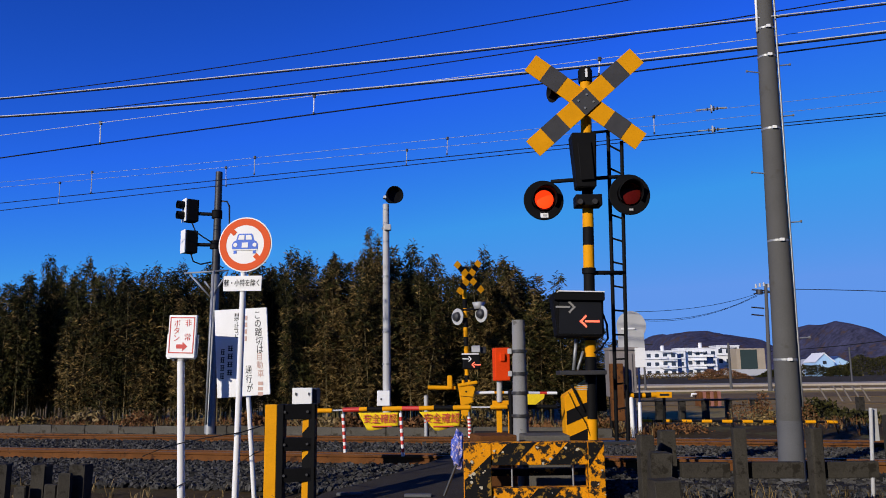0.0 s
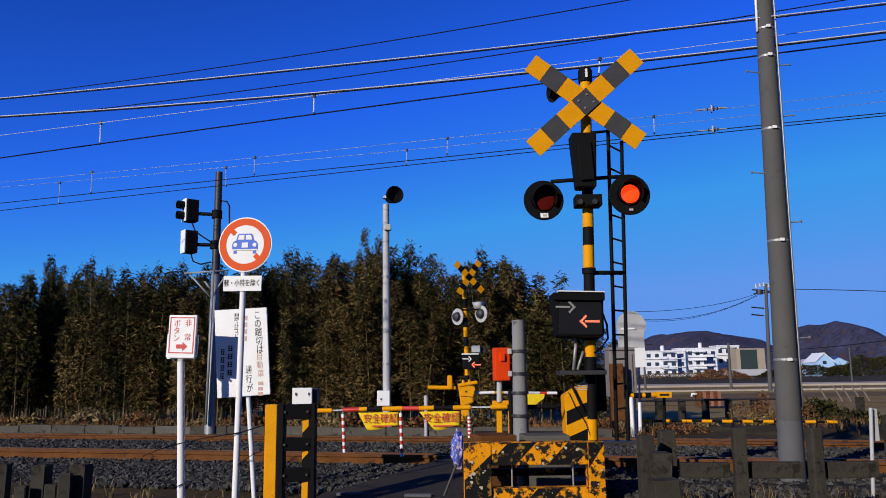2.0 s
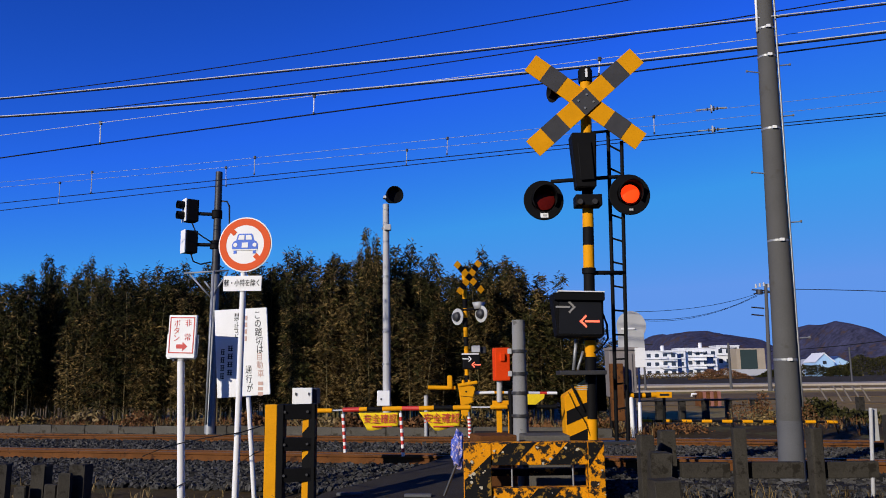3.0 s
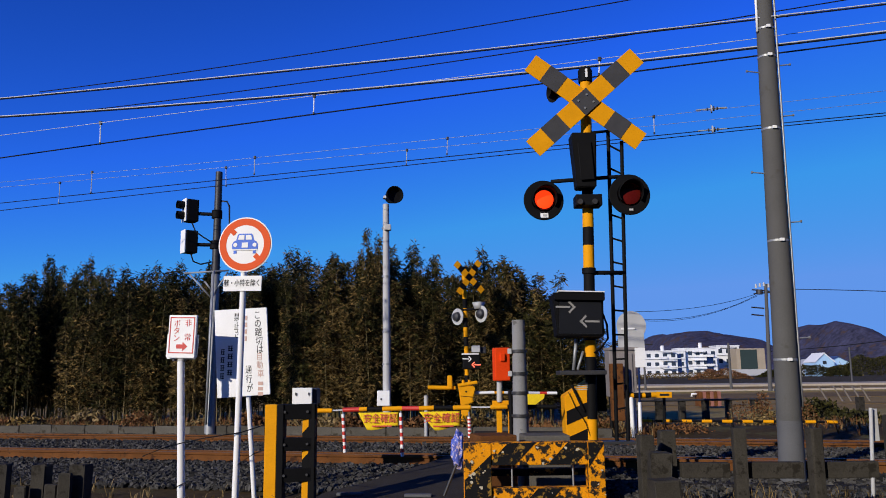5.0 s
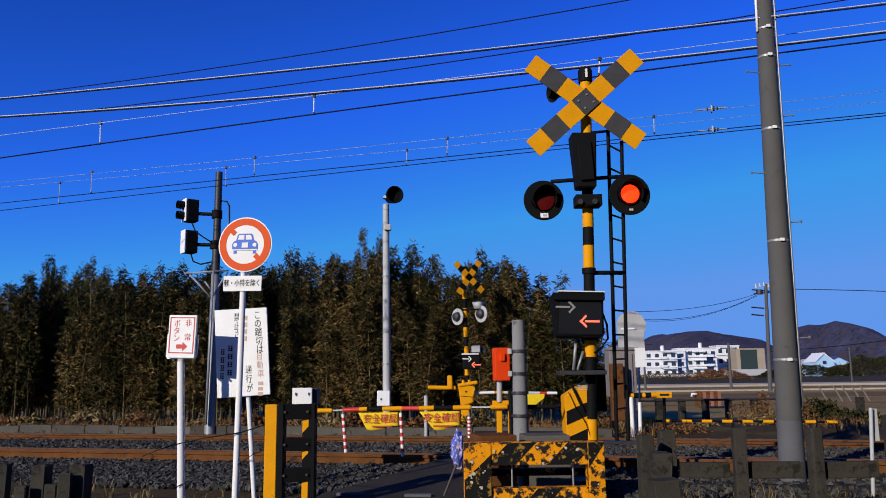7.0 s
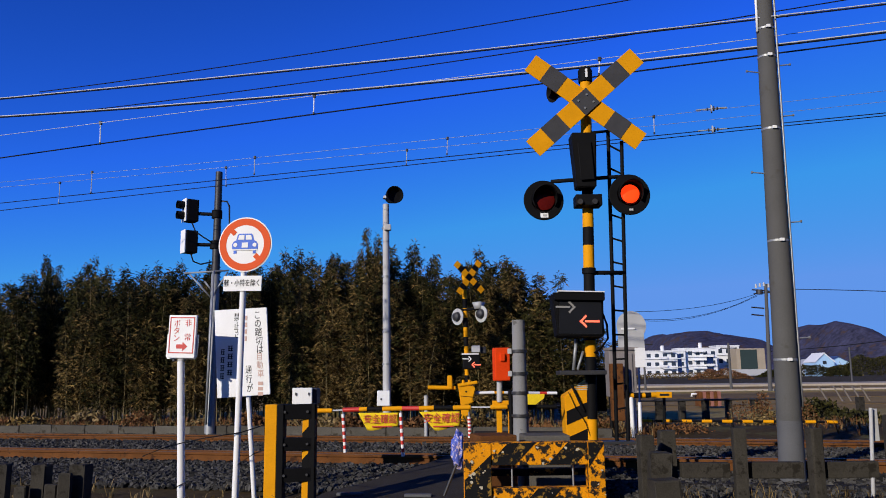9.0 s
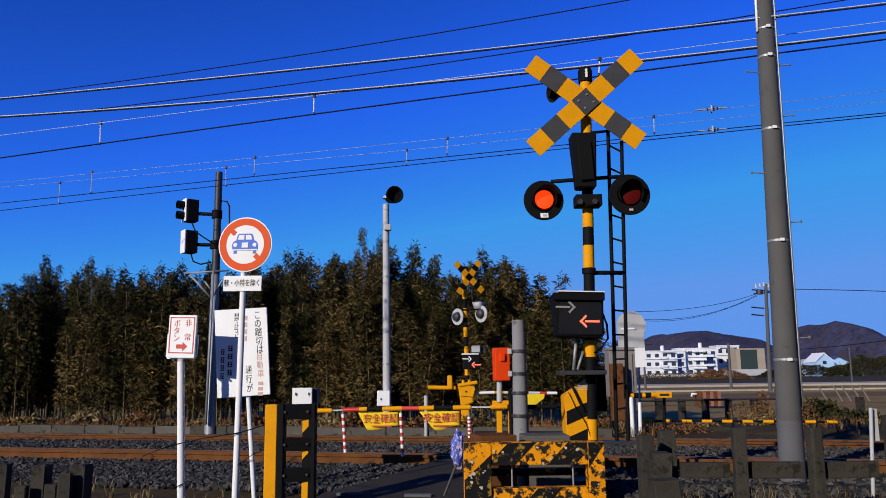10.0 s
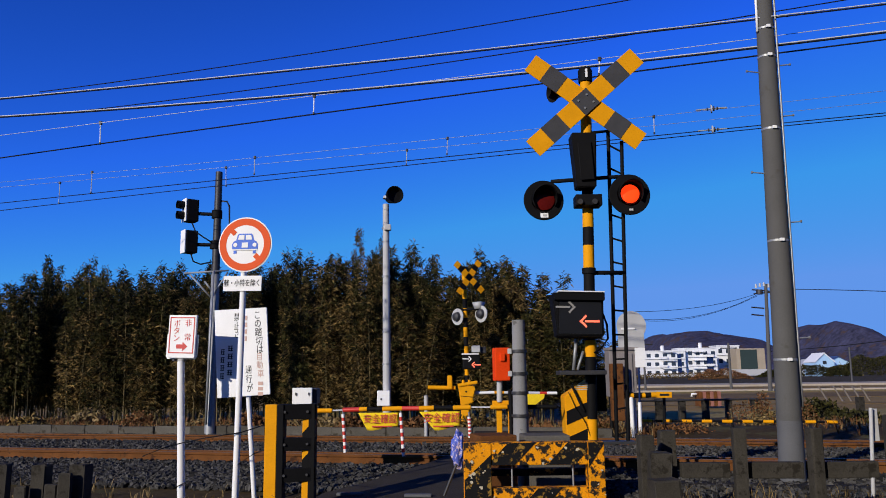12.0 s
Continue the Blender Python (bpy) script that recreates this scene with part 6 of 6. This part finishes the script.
# ---------------------------------------------------------------- far side of the crossing: cabinets, fences, bars
def relay_cabinet():
    D = 17.6
    c = V((4.155, 17.600, 2.391))
    o = thing("round_sign", (4.094, D, 0.1), "pale rear of a round road sign on a post", "road sign")
    part("disc", lathe(B(), ((0.3278, 0.0), (0.3278, 0.01)), face((4.164, 17.600, 2.554)), 32), GREYPAINT, o)
    part("plate", box(B(), (4.143, 17.580, 2.241), (0.5799, 0.02, 0.4287), None, 0.004), GREYPAINT, o)
    part("post", cyl(B(), (c.x, D + 0.05, 0.1), (4.186, 17.650, 2.771), 0.035, 0.035, 10), WHITE, o)
    part("clamp", box(B(), (4.074, 17.550, 2.489), (0.3026, 0.03, 0.04), None, 0.004), WHITE, o)
    part("clamp", box(B(), (4.015, 17.550, 2.578), (0.04, 0.03, 0.4539), None, 0.004), WHITE, o)
    g = thing("relay_cabinet", (3.895, 17.8, 0.1), "tall pale grey relay cabinet beyond the tracks", "cabinet")
    part("body", box(B(), (3.923, 17.8, 1.527), (0.5865, 0.5, 1.0456), None, 0.02), CABINET, g)
    part("door", box(B(), (3.980, 17.53, 1.525), (0.3009, 0.03, 0.8274), None, 0.008), CABINET, g)
    for dx in (-0.22, 0.22):
        part("leg", cyl(B(), (3.896 + dx, 17.8, 0.1), (3.896 + dx, 17.8, 1.057), 0.04, 0.04, 8), BLACK, g)
    part("roof", box(B(), (3.945, 17.800, 2.052), (0.6630, 0.6, 0.06), None, 0.01), CABINET, g)
    bm = box(B(), (3.717, 17.300, 1.118), (0.2726, 0.2, 1.2145), None, 0.02)
    single("rusty_box", bm, RUST, (3.719, 17.3, 0.688), "rusty brown steel equipment box beyond the tracks", "equipment box")


relay_cabinet()
wb = thing("striped_sign_post", (4.188, 17.4, 0.1), "white and blue post beyond the tracks", "post", "far posts")
part("lower", cyl(B(), (4.200, 17.4, 0.1), (4.217, 17.400, 0.893), 0.04, 0.04, 10), WHITE, wb)
part("upper", cyl(B(), (4.217, 17.400, 0.893), (4.250, 17.400, 1.765), 0.022, 0.022, 10), NAVY, wb)
part("plate", box(B(), (4.267, 17.350, 1.849), (0.2244, 0.02, 0.4238), None, 0.004), WHITE, wb)
wp = thing("white_post", (4.003, 17.3, 0.1), "plain white post beyond the tracks", "post", "far posts")
part("pole", cyl(B(), (4.016, 17.3, 0.1), (4.015, 17.300, 0.983), 0.045, 0.045, 10), WHITE, wp)
part("cap", cyl(B(), (4.015, 17.300, 0.983), (4.016, 17.300, 1.006), 0.045, 0.02, 10), WHITE, wp)

ys = thing("yellow_sign", (4.866, 17.9, 0.1), "small yellow sign with a dark mark on a black post", "sign")
part("post", cyl(B(), (4.859, 17.9, 0.1), (4.888, 17.900, 1.018), 0.035, 0.035, 10), BLACK, ys)
yp = part("plate", box(B(), (4.878, 17.860, 1.031), (0.3462, 0.03, 0.1282), None, 0.004), YELLOW, ys)
part("dark_mark", box(B(), (4.885, 17.840, 1.032), (0.2052, 0.01, 0.0449), None, 0.0), INK, yp)
bs = thing("striped_pipe", (3.793, 17.500, 1.040), "yellow and black striped pipe on the far gate", "pipe")
for i in range(7):
    a, b = V((3.731, 17.500, 1.017)), V((4.619, 17.500, 1.043))
    part("pipe_band", cyl(B(), a + (b - a) * (i / 7), a + (b - a) * ((i + 1) / 7), 0.06, 0.06, 10), YELLOW if i % 2 == 0 else BLACK, bs)
guard = thing("striped_rail", (4.237, 18.200, 0.454), "long yellow and black striped guard rail beside the far track", "guard rail")
n = 20
a, b = V((4.284, 18.400, 0.443)), V((8.457, 17.400, 0.423))
for i in range(n):
    part("rail_band", cyl(B(), a + (b - a) * (i / n), a + (b - a) * ((i + 1) / n), 0.036 if i % 2 else 0.024, 0.036 if i % 2 else 0.024, 10), YELLOW if i % 2 else BLACK, guard)
for k in (0.1, 0.5, 0.9):
    p = a + (b - a) * k
    part("leg", cyl(B(), (p.x, p.y, 0.1), p, 0.025, 0.025, 8), BLACK, guard)


def far_fence():
    for x in (5.71, 6.33, 6.96, 7.58, 8.26, 11.10):
        fence_post((x, 21.5, 0.0), 0.16, 0.82, 0, "old grey sleeper fence post at the field edge")
    single("fence_wire", cyl(B(), (5.158, 21.400, 0.784), (8.803, 21.400, 0.799), 0.028, 0.028, 8), DARKSTEEL, (5.158, 21.400, 0.784), "dark steel pipe along the field fence", "pipe")
    for x in (18.77, 19.51, 19.94, 20.43, 20.86):
        o = thing("stake", (x, 40, 0), "leaning grey stake in the field", "stake", "stakes in the field")
        part("stick", cyl(B(), (x + 0.3, 40, 0), (x - 0.1, 40, 0.75), 0.05, 0.04, 8), WOOD, o)
        part("tip", cyl(B(), (x - 0.1, 40, 0.75), (x - 0.11, 40, 0.78), 0.04, 0.01, 8), WOOD, o)


far_fence()
tp = thing("tarpaulin_shed", (11.119, 34, 0), "small shed covered in striped brown tarpaulin", "shed")
for i in range(6):
    part("panel", box(B(), ((10.754 + i * 0.155), 34, 0.42), (0.15, 0.6, 0.62), None, 0.02), BRICKRED if i % 2 else RUST, tp)
part("pipe", tube(B(), [(10.454, 34.000, 0.523), (10.460, 34.000, 0.617), (10.747, 34.000, 0.613)], 0.05, 8), WHITE, tp)


def motions():
    """Flashing lamps, the direction arrow, swaying rods, banners and bamboo."""
    starts_b = (0.45, 1.65, 2.85, 4.05, 5.25, 6.45, 7.65, 8.93, 10.13, 11.35)
    starts_a = (1.15, 2.35, 3.55, 4.72, 5.95, 7.15, 8.35, 9.55, 10.85)
    turns = sorted([(t, "b") for t in starts_b] + [(t, "a") for t in starts_a])
    for key in ("a", "b"):
        ob = GLOWS[key]
        rest, out = ob.location.copy(), GLOWS[key + "_out"]
        on = key == "a"
        rows = [(0.0, on)]
        for t, who in turns:
            rows += [(t - 0.034, on), (t, who == key)]
            on = who == key
        rows.append((12.0, on))
        walk(ob, [(t, Matrix.Translation(rest + out * (0.016 if lit else -0.02))) for t, lit in rows])
    for k, t_on in (("barb_low", 5.08), ("shaft", 5.6), ("barb_up", 5.82)):
        ob = GLOWS[k]
        rest, inward = ob.location.copy(), GLOWS["in"]
        walk(ob, [(t, Matrix.Translation(rest + inward * (0.0 if lit else 0.03))) for t, lit in ((0, 1), (3.9, 1), (3.95, 0), (t_on - 0.05, 0), (t_on, 1), (12, 1))])
    for i, ob in enumerate(RODS):
        rest = ob.location.copy()
        rows = []
        for j in range(25):
            t = j * 0.5
            a = 1.3 * math.sin(t * 2.1 + i) * (0.3 + 0.7 * math.sin(t * 0.61 + 0.4) ** 2)
            rows.append((t, Matrix.Translation(rest) @ pose(0, 0, 0, 0.5 * a, -a - 0.6, 0)))
        walk(ob, rows)
    for i, ob in enumerate(BANNERS):
        rest = ob.location.copy()
        walk(ob, [(j * 0.5, Matrix.Translation(rest) @ pose(0, 0, 0, 5 * math.sin(j * 1.15 + i * 0.8) - 3)) for j in range(25)])
    for i, ob in enumerate(SWAY):
        rest = ob.matrix_basis.copy()
        ph = i * 0.9
        walk(ob, [(j * 0.5, rest @ pose(0, 0, 0, 0.35 * math.sin(j * 0.9 + ph), 0.55 * math.sin(j * 0.62 + ph * 0.5) + 0.3 * math.sin(j * 1.7 + ph) + 0.06 * j)) for j in range(25)])


motions()
